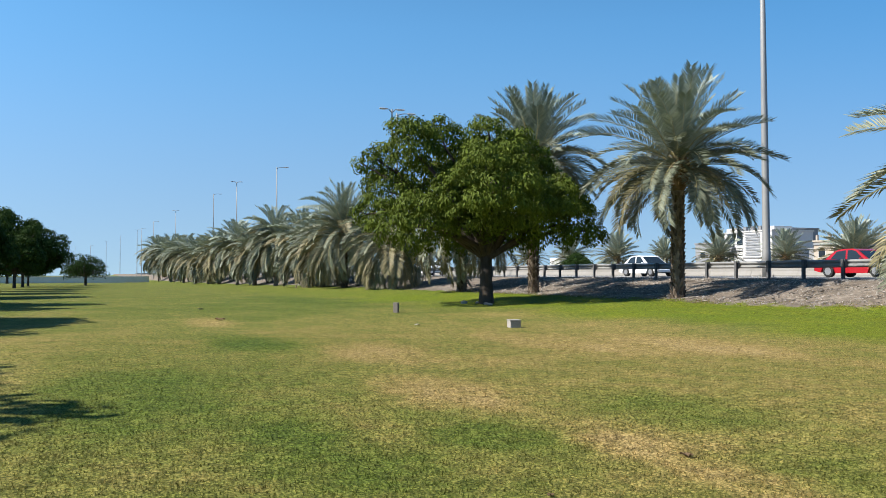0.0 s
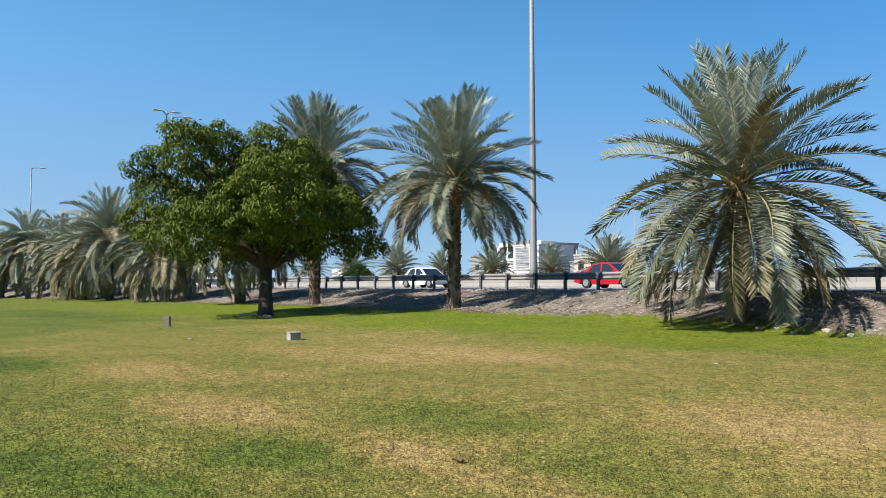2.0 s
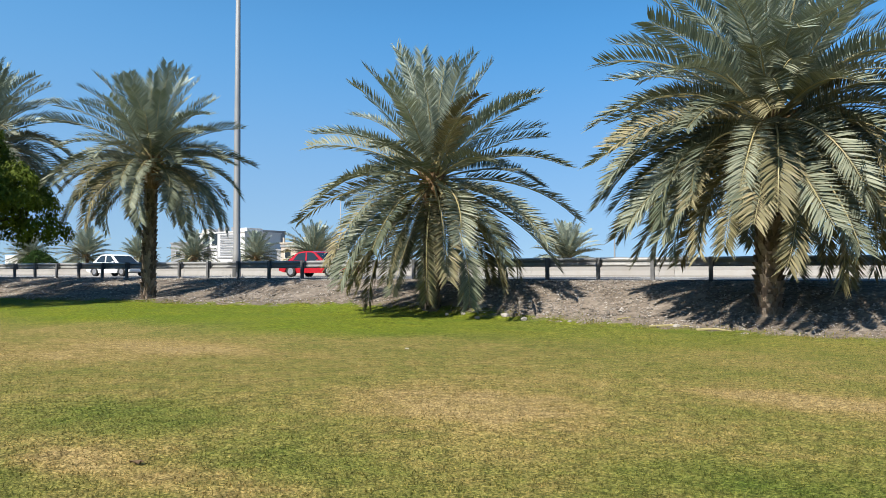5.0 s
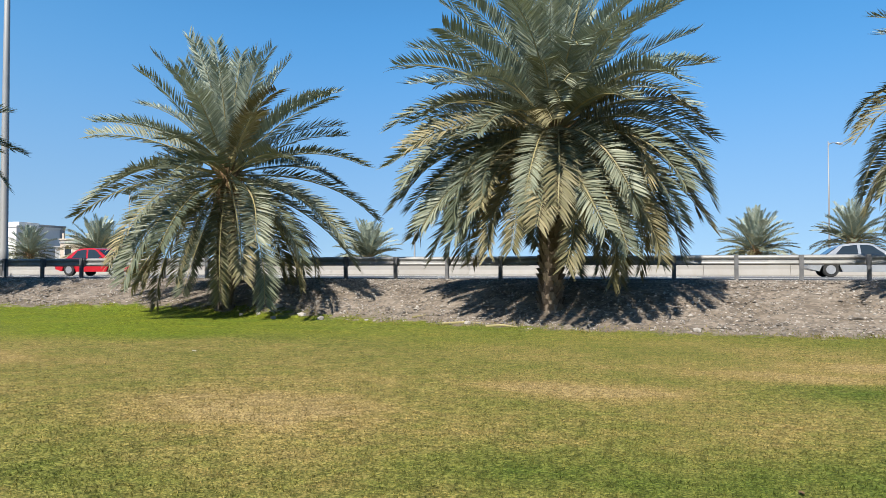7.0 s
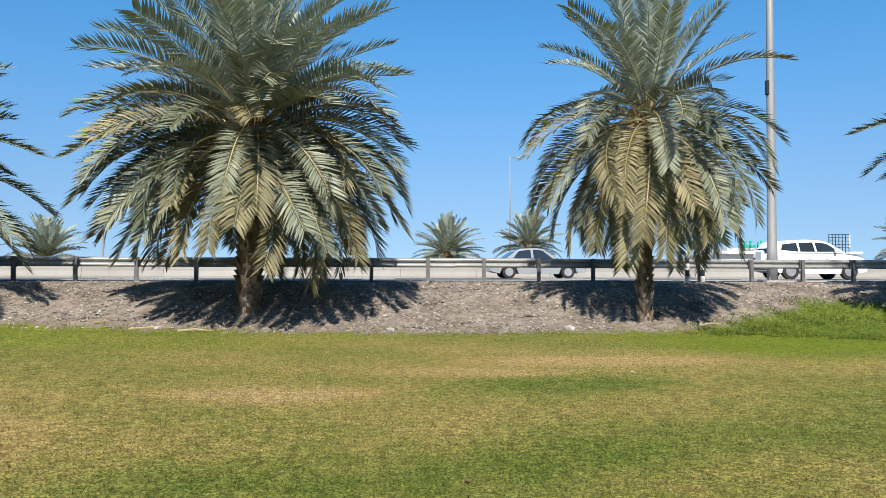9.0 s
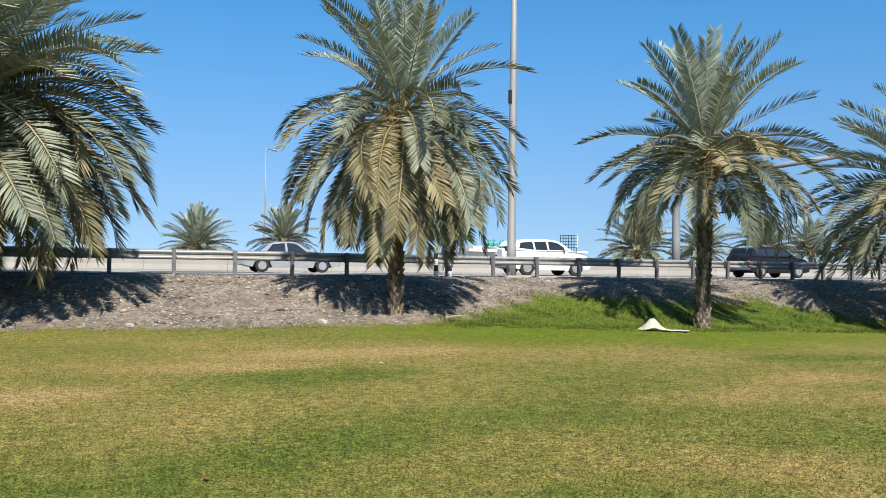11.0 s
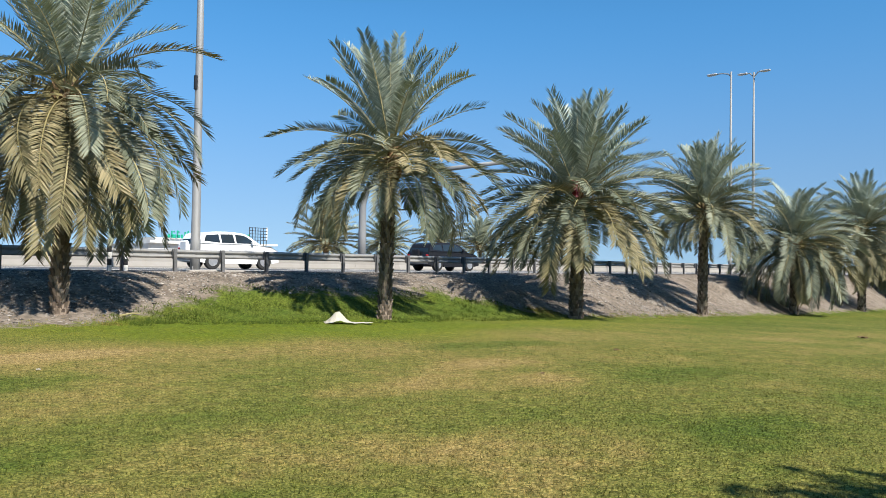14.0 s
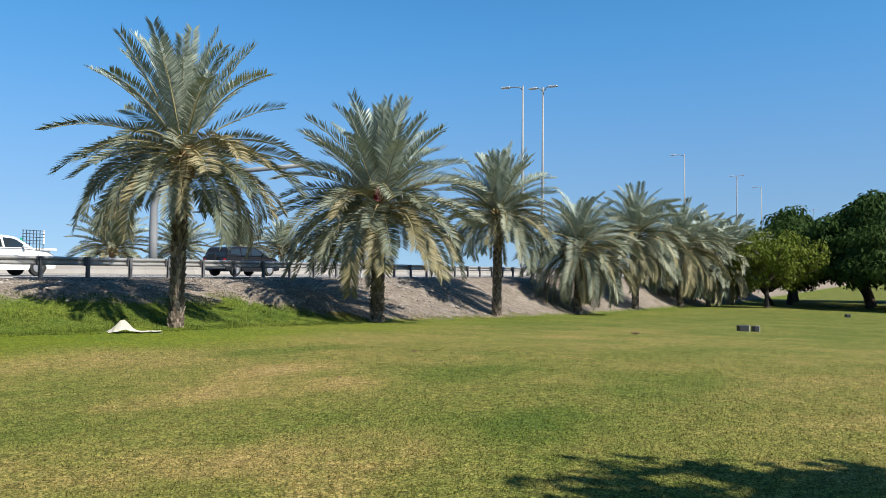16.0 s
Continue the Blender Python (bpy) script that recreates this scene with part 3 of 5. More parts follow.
def heart_mesh(r, seed):
    """The knot of fibre and cut stalks where the leaves leave the trunk."""
    rnd = random.Random(seed)
    chunks = [tube([(0, 0, -0.9), (0, 0, -0.45), (0, 0, 0.0), (0, 0, 0.35), (0, 0, 0.7)], [r, r * 1.25, r * 1.3, r * 0.9, r * 0.25], 10)]
    for k in range(46):
        a, z = k * 2.4, -0.85 + 1.2 * k / 46
        ln = rnd.uniform(0.35, 0.75) * r / 0.28
        o = Vector((math.cos(a), math.sin(a), 0))
        b = o * r * 0.9 + Vector((0, 0, z))
        e = b + o * ln * 0.55 + Vector((0, 0, ln * rnd.uniform(0.4, 0.9)))
        chunks.append(tube([b, b.lerp(e, 0.6) + o * 0.04, e], [0.055, 0.04, 0.02], 4))
    return mesh_from("crown_base", *join(*chunks), M["fibre"])


def build_palm(x, y, z, crown, length, rings, seed, r=0.27, lean=(0, 0), detail="near", label="", group="date palms along the road bank"):
    """crown: height of the leaf bases above the foot; rings: (leaves, highest and lowest start angle, bend, share of yellowed leaves, length)."""
    rnd = random.Random(seed)
    ob = thing("date_palm", pose(x, y, z), label or "date palm with grey-green fronds at the foot of the bank", "palm tree", group)
    place("trunk", trunk_mesh(crown - 0.35, r * 1.08, r * 0.92, seed, lean, detail == "near"), ob)
    place("crown_base", heart_mesh(r * 1.15, seed), ob, pose(lean[0], lean[1], crown - 0.25))
    turn, count, total = rnd.uniform(0, 360), 0, sum(g[0] for g in rings)
    for leaves, high, low, bend, old, reach in rings:
        for k in range(leaves):
            u = count / total
            el = high + (low - high) * (k + 0.5) / leaves + rnd.uniform(-6, 6)
            az = turn + count * 137.508 + rnd.uniform(-10, 10)
            # all steep leaves take the young tone with the painted-in sunlight
            tone = "frond_old" if rnd.random() < old else "frond_new_lit" if el > 30 else "frond"
            b = bend * rnd.uniform(0.72, 1.3)
            near_bend = min(BENDS, key=lambda q: abs(q - b))
            off = 0.10 + 0.20 * u
            m = Matrix.Translation((lean[0] + off * math.cos(radians(az)), lean[1] + off * math.sin(radians(az)), crown + 0.3 - 0.85 * u))
            m = m @ Euler((radians(rnd.gauss(0, 15)), -radians(el), radians(az)), "XYZ").to_matrix().to_4x4()
            m = m @ Matrix.Scale(length * reach * rnd.uniform(0.88, 1.08), 4)
            place("frond", rnd.choice(FRONDS[detail, tone, near_bend]), ob, m)
            count += 1
    return ob


def foot(x, y, sink=0.05):
    return float(ground_z(x, y)) - sink


# crowns: rings of leaves from the spear outwards
BUSHY = [(24, 88, 62, 28, 0.0, 0.90), (30, 62, 38, 46, 0.0, 0.95), (36, 38, 8, 62, 0.05, 0.94), (42, 8, -14, 70, 0.3, 0.97), (34, -10, -34, 64, 0.65, 0.94)]
OPEN = [(22, 88, 62, 24, 0.0, 0.80), (19, 58, 32, 38, 0.05, 0.87), (14, 26, 2, 44, 0.1, 0.98), (18, -4, -24, 54, 0.3, 1.0), (19, -26, -54, 48, 0.6, 0.92)]
ROUND = [(22, 88, 60, 28, 0.0, 0.86), (22, 60, 34, 44, 0.0, 0.90), (26, 32, 4, 64, 0.1, 0.93), (34, 4, -20, 78, 0.2, 0.88)]
SKIRTED = [(20, 88, 60, 24, 0.0, 0.90), (10, 54, 32, 46, 0.1, 0.96), (20, 22, -4, 68, 0.25, 0.98), (30, -8, -38, 66, 0.55, 1.06), (24, -36, -58, 48, 0.7, 1.04)]
TIERED = [(22, 88, 58, 22, 0.0, 0.88), (7, 52, 40, 36, 0.0, 0.88), (26, 20, -2, 52, 0.25, 0.96), (28, -2, -22, 76, 0.35, 0.88)]
BROAD = [(22, 88, 60, 26, 0.0, 0.86), (22, 60, 34, 42, 0.0, 0.90), (28, 32, 4, 56, 0.12, 0.96), (38, 2, -22, 66, 0.4, 0.94)]
HANGING = [(18, 86, 56, 48, 0.0, 0.80), (20, 54, 28, 64, 0.0, 0.90), (22, 28, 0, 76, 0.2, 0.96), (24, -2, -30, 78, 0.5, 0.97), (16, -30, -50, 60, 0.65, 0.92)]
LOW = [(22, 88, 56, 22, 0.0, 0.92), (26, 56, 24, 38, 0.0, 0.95), (22, 24, -8, 50, 0.1, 0.95), (12, -8, -26, 56, 0.3, 0.9)]
# the row along the bank: x, y, leaf-base height, leaf length, crown, stem radius
ROW = [(-25.3, 21.0, 5.46, 4.04, ROUND, 0.215), (-13.5, 22.6, 4.50, 4.75, OPEN, 0.24), (-3.1, 22.8, 5.20, 4.95, BUSHY, 0.28),
       (8.0, 21.9, 5.90, 3.85, SKIRTED, 0.18), (17.6, 19.9, 5.70, 4.10, TIERED, 0.185), (27.9, 19.4, 5.15, 4.75, BROAD, 0.23),
       (41.1, 20.2, 6.00, 4.20, ROUND, 0.21), (54.7, 20.3, 4.90, 4.90, HANGING, 0.22), (69.2, 20.3, 6.70, 5.40, HANGING, 0.24),
       (86.0, 20.3, 6.60, 6.00, HANGING, 0.26), (94.0, 19.0, 6.20, 6.20, HANGING, 0.26), (106.0, 18.5, 6.80, 6.20, HANGING, 0.26),
       (-35.7, 20.4, 6.95, 4.18, ROUND, 0.217), (-43.5, 19.9, 4.75, 4.22, HANGING, 0.238), (-55.2, 19.7, 3.87, 4.22, HANGING, 0.22),
       (-68.1, 19.7, 5.19, 5.19, HANGING, 0.238), (-75.7, 19.7, 3.87, 4.31, HANGING, 0.238), (-83.6, 19.7, 4.84, 4.84, HANGING, 0.238),
       (-98.6, 19.7, 5.98, 5.28, HANGING, 0.255), (-113.5, 19.7, 4.93, 4.93, HANGING, 0.255), (-129.5, 19.7, 6.34, 5.63, HANGING, 0.264), (-150.9, 19.6, 5.98, 5.98, HANGING, 0.264),
       (-165.4, 19.4, 5.46, 5.98, HANGING, 0.264), (-189.2, 19.4, 6.51, 6.51, HANGING, 0.264), (-220.0, 19.4, 7.39, 7.57, HANGING, 0.299),
       (-264.0, 19.4, 8.45, 8.62, HANGING, 0.299), (-325.6, 19.4, 11.09, 9.68, HANGING, 0.299)]
ROW_LABELS = {0: "tall date palm with a full crown high on the gravel bank", 1: "date palm with open crown, fronds hanging to the grass",
              2: "large bushy date palm with browning skirt of fronds", 3: "slim date palm with drooping yellowish lower fronds",
              4: "slender tall date palm standing in green grass", 5: "broad date palm with a red cloth in its crown"}
for i, (px, py, pc, pl, rings, pr) in enumerate(ROW):
    build_palm(px, py, foot(px, py), pc, pl, rings, 100 + i, pr, lean=((0.25, 0.1) if i == 4 else (0.1, 0)),
               detail="near" if -80 < px < 90 else "far", label=ROW_LABELS.get(i, ""))

# palms beyond the road: x, height of the leaf tips, crown width
FAR = [(-97.2, 7.2, 6.5), (-86.5, 5.9, 4.8), (-76.2, 6.2, 5.2), (-65.8, 5.9, 4.8), (-57.0, 6.8, 6.5), (-26.8, 5.9, 5.9), (7.5, 6.2, 5.6), (14.9, 6.7, 5.2),
       (53.3, 8.0, 7.6), (62.1, 7.5, 6.4), (71.5, 8.1, 6.8), (78.9, 7.8, 6.4), (88.0, 7.6, 6.5), (-110.0, 7.0, 6.0), (-124.0, 7.4, 6.2), (-45.0, 5.2, 4.5)]
for i, (px, tip, wide) in enumerate(FAR):
    build_palm(px, 70.0, ROAD_Z - 0.1, max(1.2, tip - ROAD_Z - wide * 0.5), wide * 0.62, LOW, 300 + i, 0.25, detail="far",
               label="low bushy date palm beyond the far carriageway", group="palms beyond the road")


# ---------------------------------------------------------------- broad-leaved trees
def leaf_cloud(name, lobes, material, leaves, seed, leaf=0.2, gap=0.75, tuft=(0.42, 0.72)):
    """Domed tufts of drooping leaves, kept apart from one another on the shells of rough lobes: x, y, z, radius."""
    rnd = np.random.RandomState(seed)
    centres, sizes, ways = [], [], []
    for lx, ly, lz, lr in lobes:
        for _ in range(int(60 + 60 * lr * lr / gap ** 2)):
            v = rnd.normal(0, 1, 3)
            v /= np.linalg.norm(v)
            c = np.array([lx, ly, lz]) + v * lr * rnd.uniform(0.66, 1.1) * np.array([1, 1, 0.9])
            if any(((c - (q[0], q[1], q[2])) ** 2 / (q[3] * 0.62) ** 2).sum() < 1 for q in lobes):
                continue
            if centres and (((np.array(centres) - c) ** 2).sum(1) < gap * gap).any():
                continue
            way = v * 0.75 + np.array([0, 0, 0.75]) + rnd.normal(0, 0.2, 3)
            centres.append(c)
            sizes.append(rnd.uniform(*tuft))
            ways.append(way / np.linalg.norm(way))
    out_v = []
    for c, lr, way in zip(centres, sizes, ways):
        n = int(leaves * (lr / tuft[1]) ** 2)
        v = rnd.normal(0, 1, (n, 3))
        v /= np.linalg.norm(v, axis=1, keepdims=True)
        side = (v * way).sum(1, keepdims=True)
        v = np.where(side < -0.15, v - 2 * side * way, v)
        flat = v - way * (v * way).sum(1, keepdims=True) * 0.35
        base = c + flat * lr * (0.45 + 0.8 * rnd.uniform(0, 1, (n, 1)) ** 0.7)
        face = v + rnd.normal(0, 0.30, (n, 3))
        face /= np.linalg.norm(face, axis=1, keepdims=True)
        fall = np.array([0, 0, -1.0]) + v * 0.5 + rnd.normal(0, 0.45, (n, 3))
        d = fall - face * (fall * face).sum(1, keepdims=True)
        d /= np.linalg.norm(d, axis=1, keepdims=True)
        s = np.cross(face, d)
        size = leaf * rnd.uniform(0.7, 1.35, (n, 1))
        out_v.append(np.stack([base, base + d * size * 0.45 + s * size * 0.22, base + d * size - face * size * 0.15, base + d * size * 0.45 - s * size * 0.22], 1))
    verts = np.concatenate(out_v).reshape(-1, 3)
    faces = np.arange(len(verts)).reshape(-1, 4)
    return mesh_from(name, verts.tolist(), faces.tolist(), material)


def limb_path(a, b, rise, seed, n=7):
    rnd = random.Random(seed)
    a, b = Vector(a), Vector(b)
    out = []
    for i in range(n):
        u = i / (n - 1)
        p = a.lerp(b, u)
        p.z += rise * math.sin(math.pi * u)
        if 0 < i < n - 1:
            p += Vector((rnd.uniform(-1, 1), rnd.uniform(-1, 1), rnd.uniform(-1, 1))) * 0.16
        out.append(p)
    return out


def tree_parts(ob, lobes, stem_h, r, material, leaves, seed, leaf=0.3, lean=(0, 0), gap=0.75, tuft=(0.42, 0.72)):
    top = Vector((lean[0], lean[1], stem_h))
    stem = [Vector((0, 0, -0.3)), Vector((0, 0, 0.05)), Vector((lean[0] * 0.3, lean[1] * 0.3, stem_h * 0.45)), top]
    place("trunk", smooth(mesh_from("trunk", *tube(stem, [r * 1.5, r * 1.25, r, r * 0.9], 12), M["bark"])), ob)
    for i, (lx, ly, lz, lr) in enumerate(lobes):
        path = limb_path(top + Vector((0, 0, -0.2)), (lx, ly, lz), 0.5, seed + i)
        n = len(path)
        main = tube(path, [r * 0.5 * (1 - 0.82 * k / (n - 1)) + 0.012 for k in range(n)], 7)
        twigs = []
        rnd = random.Random(seed * 7 + i)
        for _ in range(5):
            s = path[rnd.randint(3, n - 1)]
            e = s + Vector((rnd.gauss(0, 1), rnd.gauss(0, 1), rnd.gauss(0.35, 0.8))).normalized() * lr * rnd.uniform(0.6, 1.0)
            twigs.append(tube(limb_path(s, e, 0.1, rnd.random(), 4), [0.04, 0.03, 0.018, 0.008], 4))
        place("limb", mesh_from("limb", *join(main, *twigs), M["bark"]), ob)
    crown = place("crown", leaf_cloud("crown", lobes, material, leaves, seed, leaf, gap, tuft), ob)
    tagged(crown, kind="stuff")


# lobes in the neem's own frame: across, height, radius (metres)
NEEM_ACROSS = [(-2.4, 8.4, 0.9), (-3.9, 7.5, 1.2), (-5.8, 7.2, 0.7), (-6.6, 7.0, 0.4), (-5.2, 5.6, 1.3), (-6.4, 4.5, 0.7), (-4.9, 3.9, 1.0), (-3.2, 4.0, 1.4),
               (-3.4, 5.8, 1.5), (-1.2, 6.8, 1.6), (-1.0, 5.0, 1.6), (0.2, 8.0, 1.0), (1.6, 7.6, 1.1), (2.3, 6.3, 1.6), (0.9, 5.0, 1.8), (2.9, 4.6, 1.6), (4.2, 5.0, 1.0),
               (4.5, 3.8, 1.1), (5.6, 3.5, 0.6), (1.9, 3.5, 1.0), (-1.4, 3.6, 1.0), (-0.2, 6.0, 2.0), (0.5, 5.6, 1.9)]
NEEM_BACK = [0.6, -1.2, 0.4, 0.2, 1.0, 0.9, -0.8, -1.9, 1.4, 1.6, -2.3, -0.8, 0.4, 1.5, -2.2, -1.0, 1.0, -0.6, 0.3, 1.4, 1.6, 3.2, -3.2]


def neem_lobes(turn, scale=1.0):
    c, s = math.cos(turn), math.sin(turn)
    return [((a * c - b * s) * scale, (a * s + b * c) * scale, h * scale, r * scale) for (a, h, r), b in zip(NEEM_ACROSS, NEEM_BACK)]


neem = thing("neem_tree", pose(-30.3, 15.0, foot(-30.3, 15.0)), "dense bright-green neem tree with a dark short trunk on the lawn", "tree")
tree_parts(neem, [(x, y, z * 1.07, r) for x, y, z, r in neem_lobes(radians(63.6), 0.82)], 2.15, 0.27, M["neem"], 400, 5, 0.15, gap=0.58, tuft=(0.24, 0.62))

dark = thing("shade_tree", pose(-13.9, -13.9, foot(-13.9, -13.9), 0, 0, 100), "dark-leaved shade tree on the lawn", "tree", "shade trees on the lawn")
tree_parts(dark, neem_lobes(0.5, 1.2), 2.6, 0.24, M["darkleaf"], 90, 9, 0.46, gap=0.92, tuft=(0.6, 1.0))
for tx, ty, turn, sc in [(-27, -11.8, 70, 1.05), (-43, -12.6, 150, 1.05), (-60, -12.6, 20, 1.05), (-80, -13.6, 100, 1.1), (-100, -14.0, 190, 1.05), (-122, -13.5, 200, 1.1), (-146, -13.5, 250, 1.15), (-166, -14, 10, 1.15),
                         (-190, -15, 300, 1.1), (4.8, -12.2, 245, 1.04)]:
    copy_thing(dark, pose(tx, ty, foot(tx, ty), 0, 0, turn)).scale = (sc / 1.2, sc / 1.2, sc / 1.2)

# wide, low-branched trees at the far end of the lawn
SPREADING = [(-6.5, 1.0, 4.6, 1.5), (-4.6, -1.5, 6.0, 1.8), (-2.6, 1.4, 7.2, 1.9), (-2.2, -2.2, 5.0, 1.7), (0.0, 0.2, 8.2, 2.0), (0.4, 2.6, 5.2, 2.0), (2.0, -1.6, 7.4, 1.9),
             (2.6, 1.8, 6.8, 1.7), (4.4, -0.4, 5.8, 1.8), (4.2, 2.6, 4.4, 1.4), (6.6, 0.4, 4.6, 1.5), (-4.4, 3.0, 4.2, 1.4), (1.6, -3.4, 4.4, 1.6), (-0.8, 4.2, 4.2, 1.4)]
wide = thing("spreading_tree", pose(98, 0.5, foot(98, 0.5)), "wide dark tree with low spreading limbs on the lawn", "tree", "spreading trees at the far end")
tree_parts(wide, SPREADING, 2.2, 0.30, M["darkleaf"], 110, 29, 0.50, lean=(0.9, -0.7), gap=1.0, tuft=(0.65, 1.15))
for tx, ty, turn, sc in [(112, 14.5, 150, 0.8), (108, 3.0, 80, 1.3), (104, -7.5, 250, 1.35), (118, 13, 30, 1.25), (120, 3, 190, 1.45), (92, -12, 310, 1.3), (136, 14, 60, 1.4), (140, 4, 120, 1.4), (142, -8, 10, 1.4), (138, -20, 200, 1.4), (120, -16, 100, 1.4)]:
    copy_thing(wide, pose(tx, ty, foot(tx, ty), 0, 0, turn)).scale = (sc, sc, sc)
light = thing("neem_tree", pose(96.0, 13.0, foot(96, 13)), "yellow-green neem tree beside the wide dark trees", "tree")
tree_parts(light, neem_lobes(2.0, 0.95), 2.4, 0.24, M["neem_light"], 90, 12, 0.34, gap=0.85, tuft=(0.5, 0.9))
small = thing("small_tree", pose(-200.0, -4.0, foot(-200, -4)), "small round dark-green tree alone on the far lawn", "tree")
tree_parts(small, [(x * 1.15, y * 1.15, z, r) for x, y, z, r in neem_lobes(1.0, 0.78)], 2.2, 0.3, M["darkleaf"], 60, 15, 0.42, gap=0.95, tuft=(0.6, 1.0))
for tx, ty in ((-390, -10), (-420, -30), (-300, -30)):
    copy_thing(small, pose(tx, ty, foot(tx, ty), 0, 0, tx)).scale = (1.3, 1.3, 1.3)


shrub = thing("round_shrub", pose(-105.0, 68.0, ROAD_Z - 0.1), "dense round dark-green shrub beyond the far carriageway", "shrub")
tree_parts(shrub, [(0, 0, 2.2, 1.2), (1.6, 0.4, 1.5, 1.0), (-1.6, -0.2, 1.5, 1.0), (0.6, -1.0, 1.6, 1.0)], 0.6, 0.14, M["darkleaf"], 110, 41, 0.28, gap=0.6, tuft=(0.4, 0.7))


# ---------------------------------------------------------------- street lamps
def lamp_post(x, y, z, height, arms, label, group, plate=True, fitting=False, r0=0.17):
    """arms: list of (direction in degrees, reach)."""
    ob = thing("street_lamp", pose(x, y, z), label, "street lamp", group)
    verts, faces = tube([(0, 0, 0), (0, 0, 1.2), (0, 0, 1.25), (0, 0, height * 0.5), (0, 0, height)], [r0, r0 * 0.97, r0 * 0.88, r0 * 0.7, r0 * 0.42], 12)
    place("pole", smooth(mesh_from("pole", verts, faces, M["polesteel"])), ob)
    if plate:
        part("base_plate", box_bm(0, 0, 0.02, 0.55, 0.55, 0.04, 0.01), M["steel"], ob)
        for bx in (-0.21, 0.21):
            for by in (-0.21, 0.21):
                v, f = tube([(bx, by, 0.03), (bx, by, 0.17)], [0.022, 0.022], 6)
                place("bolt", mesh_from("bolt", v, f, M["steel"]), ob)
    for a, reach in arms:
        m = pose(0, 0, height - 0.15, 0, 0, a)
        v, f = tube([(0, 0, -0.25), (0.25, 0, 0.0), (reach * 0.6, 0, 0.12), (reach, 0, 0.15)], [0.055, 0.05, 0.045, 0.04], 8)
        arm = place("arm", mesh_from("arm", v, f, M["polesteel"]), ob, m)
        bm = box_bm(reach + 0.38, 0, 0.15, 0.85, 0.34, 0.13, 0.04)
        head = part("lamp_head", bm, M["headpaint"], arm)
        part("lens", box_bm(reach + 0.42, 0, 0.075, 0.55, 0.26, 0.03, 0.01), M["lens"], head, "pale lens")
    if fitting:
        part("footing", box_bm(0.35, -0.75, -0.03, 2.3, 0.7, 0.12, 0.02), M["concrete"], ob, "pale concrete footing")
        part("camera_box", box_bm(-0.16, -0.05, 7.25, 0.12, 0.14, 0.55, 0.02), M["black"], ob, "dark box clamped to the pole")
    return ob


for lx in (-27.85, 15.28):
    lamp_post(lx, 28.3, ROAD_Z, 18.0, [(90, 2.0)], "tall grey tapered steel street lamp behind the guardrail", "street lamps along the road", fitting=lx > 0, r0=0.2)
# x and height of the top over the lawn
for lx, ly, top in ((-78.1, 28.3, 18.5), (-141.3, 28.3, 20.7), (-231, 28.3, 24.3), (-400, 21.3, 26.7), (-470, 18.8, 27.1), (-560, 9.2, 26.6), (-700, -10.9, 24.6),
                    (62.6, 28.3, 17.9), (123, 28.3, 20.1), (203, 28.3, 22.9), (300, 28.3, 26.3)):
    z = ROAD_Z if abs(ly - 28.3) < 1 else foot(lx, ly)
    lamp_post(lx, ly, z, top - z, [(90, 1.2 + abs(lx) * 0.001)], "grey steel street lamp with one arm over the road", "street lamps along the road", plate=False, r0=0.15 + abs(lx) * 0.0002)
for lx, ly, top in ((-79.6, 28.3, 19.2), (-188, 28.3, 23.1), (-361, 28.3, 29.2), (-500, 17.5, 27.7), (-640, 0.8, 26.2), (-760, -24.1, 25.5), (67.1, 28.3, 18.7), (169, 28.3, 21.9), (344, 28.3, 28.2)):
    z = ROAD_Z if abs(ly - 28.3) < 1 else foot(lx, ly)
    lamp_post(lx, ly, z, top - z, [(90, 0.6), (-90, 0.6)], "grey steel street lamp with two short arms", "street lamps along the road", plate=False, r0=0.15 + abs(lx) * 0.0002)
for lx, top in ((14.85, 13.4), (-25.0, 6.6), (-60.1, 11.4), (-109.5, 11.6)):
    lamp_post(lx, 79.0, ROAD_Z, top - ROAD_Z, [(50, 1.5)], "slim white street lamp beyond the far carriageway", "street lamps beyond the road", plate=False, r0=0.11)


# ---------------------------------------------------------------- overhead sign
gantry = thing("sign_gantry", pose(35.8, 42.9, ROAD_Z), "grey cantilever sign gantry with curved post over the road", "gantry")
path = [(0, 0, 0), (0, 0, 2.5), (0, 0, 4.6), (0, -0.5, 5.7), (0, -1.5, 6.25), (0, -5, 6.4), (0, -13.0, 6.5)]
v, f = tube(path, [0.28, 0.27, 0.25, 0.22, 0.2, 0.17, 0.12], 12)
place("mast", smooth(mesh_from("mast", v, f, M["polesteel"])), gantry)
part("base_plate", box_bm(0, 0, 0.03, 0.8, 0.8, 0.06, 0.01), M["steel"], gantry)
panel = part("sign_panel", box_bm(0.05, -6.0, 4.75, 0.06, 3.6, 1.4, 0.02), M["signback"], gantry, "grey-blue sign panel seen from behind")
for yy in (-7.3, -6.0, -4.7):
    part("bracket", box_bm(-0.03, yy, 5.25, 0.08, 0.1, 2.4), M["steel"], gantry)
part("walkway_rail", box_bm(-0.2, -6.0, 4.0, 0.4, 3.8, 0.06), M["black"], gantry)


# ---------------------------------------------------------------- buildings beyond the road
def window(parent, x, z, w, h, y=-0.02):
    fr = part("window", box_bm(x, y, z, w + 0.16, 0.06, h + 0.16), M["white"], parent)
    part("pane", box_bm(x, y - 0.035, z, w, 0.03, h), M["glass"], fr, "dark glass")


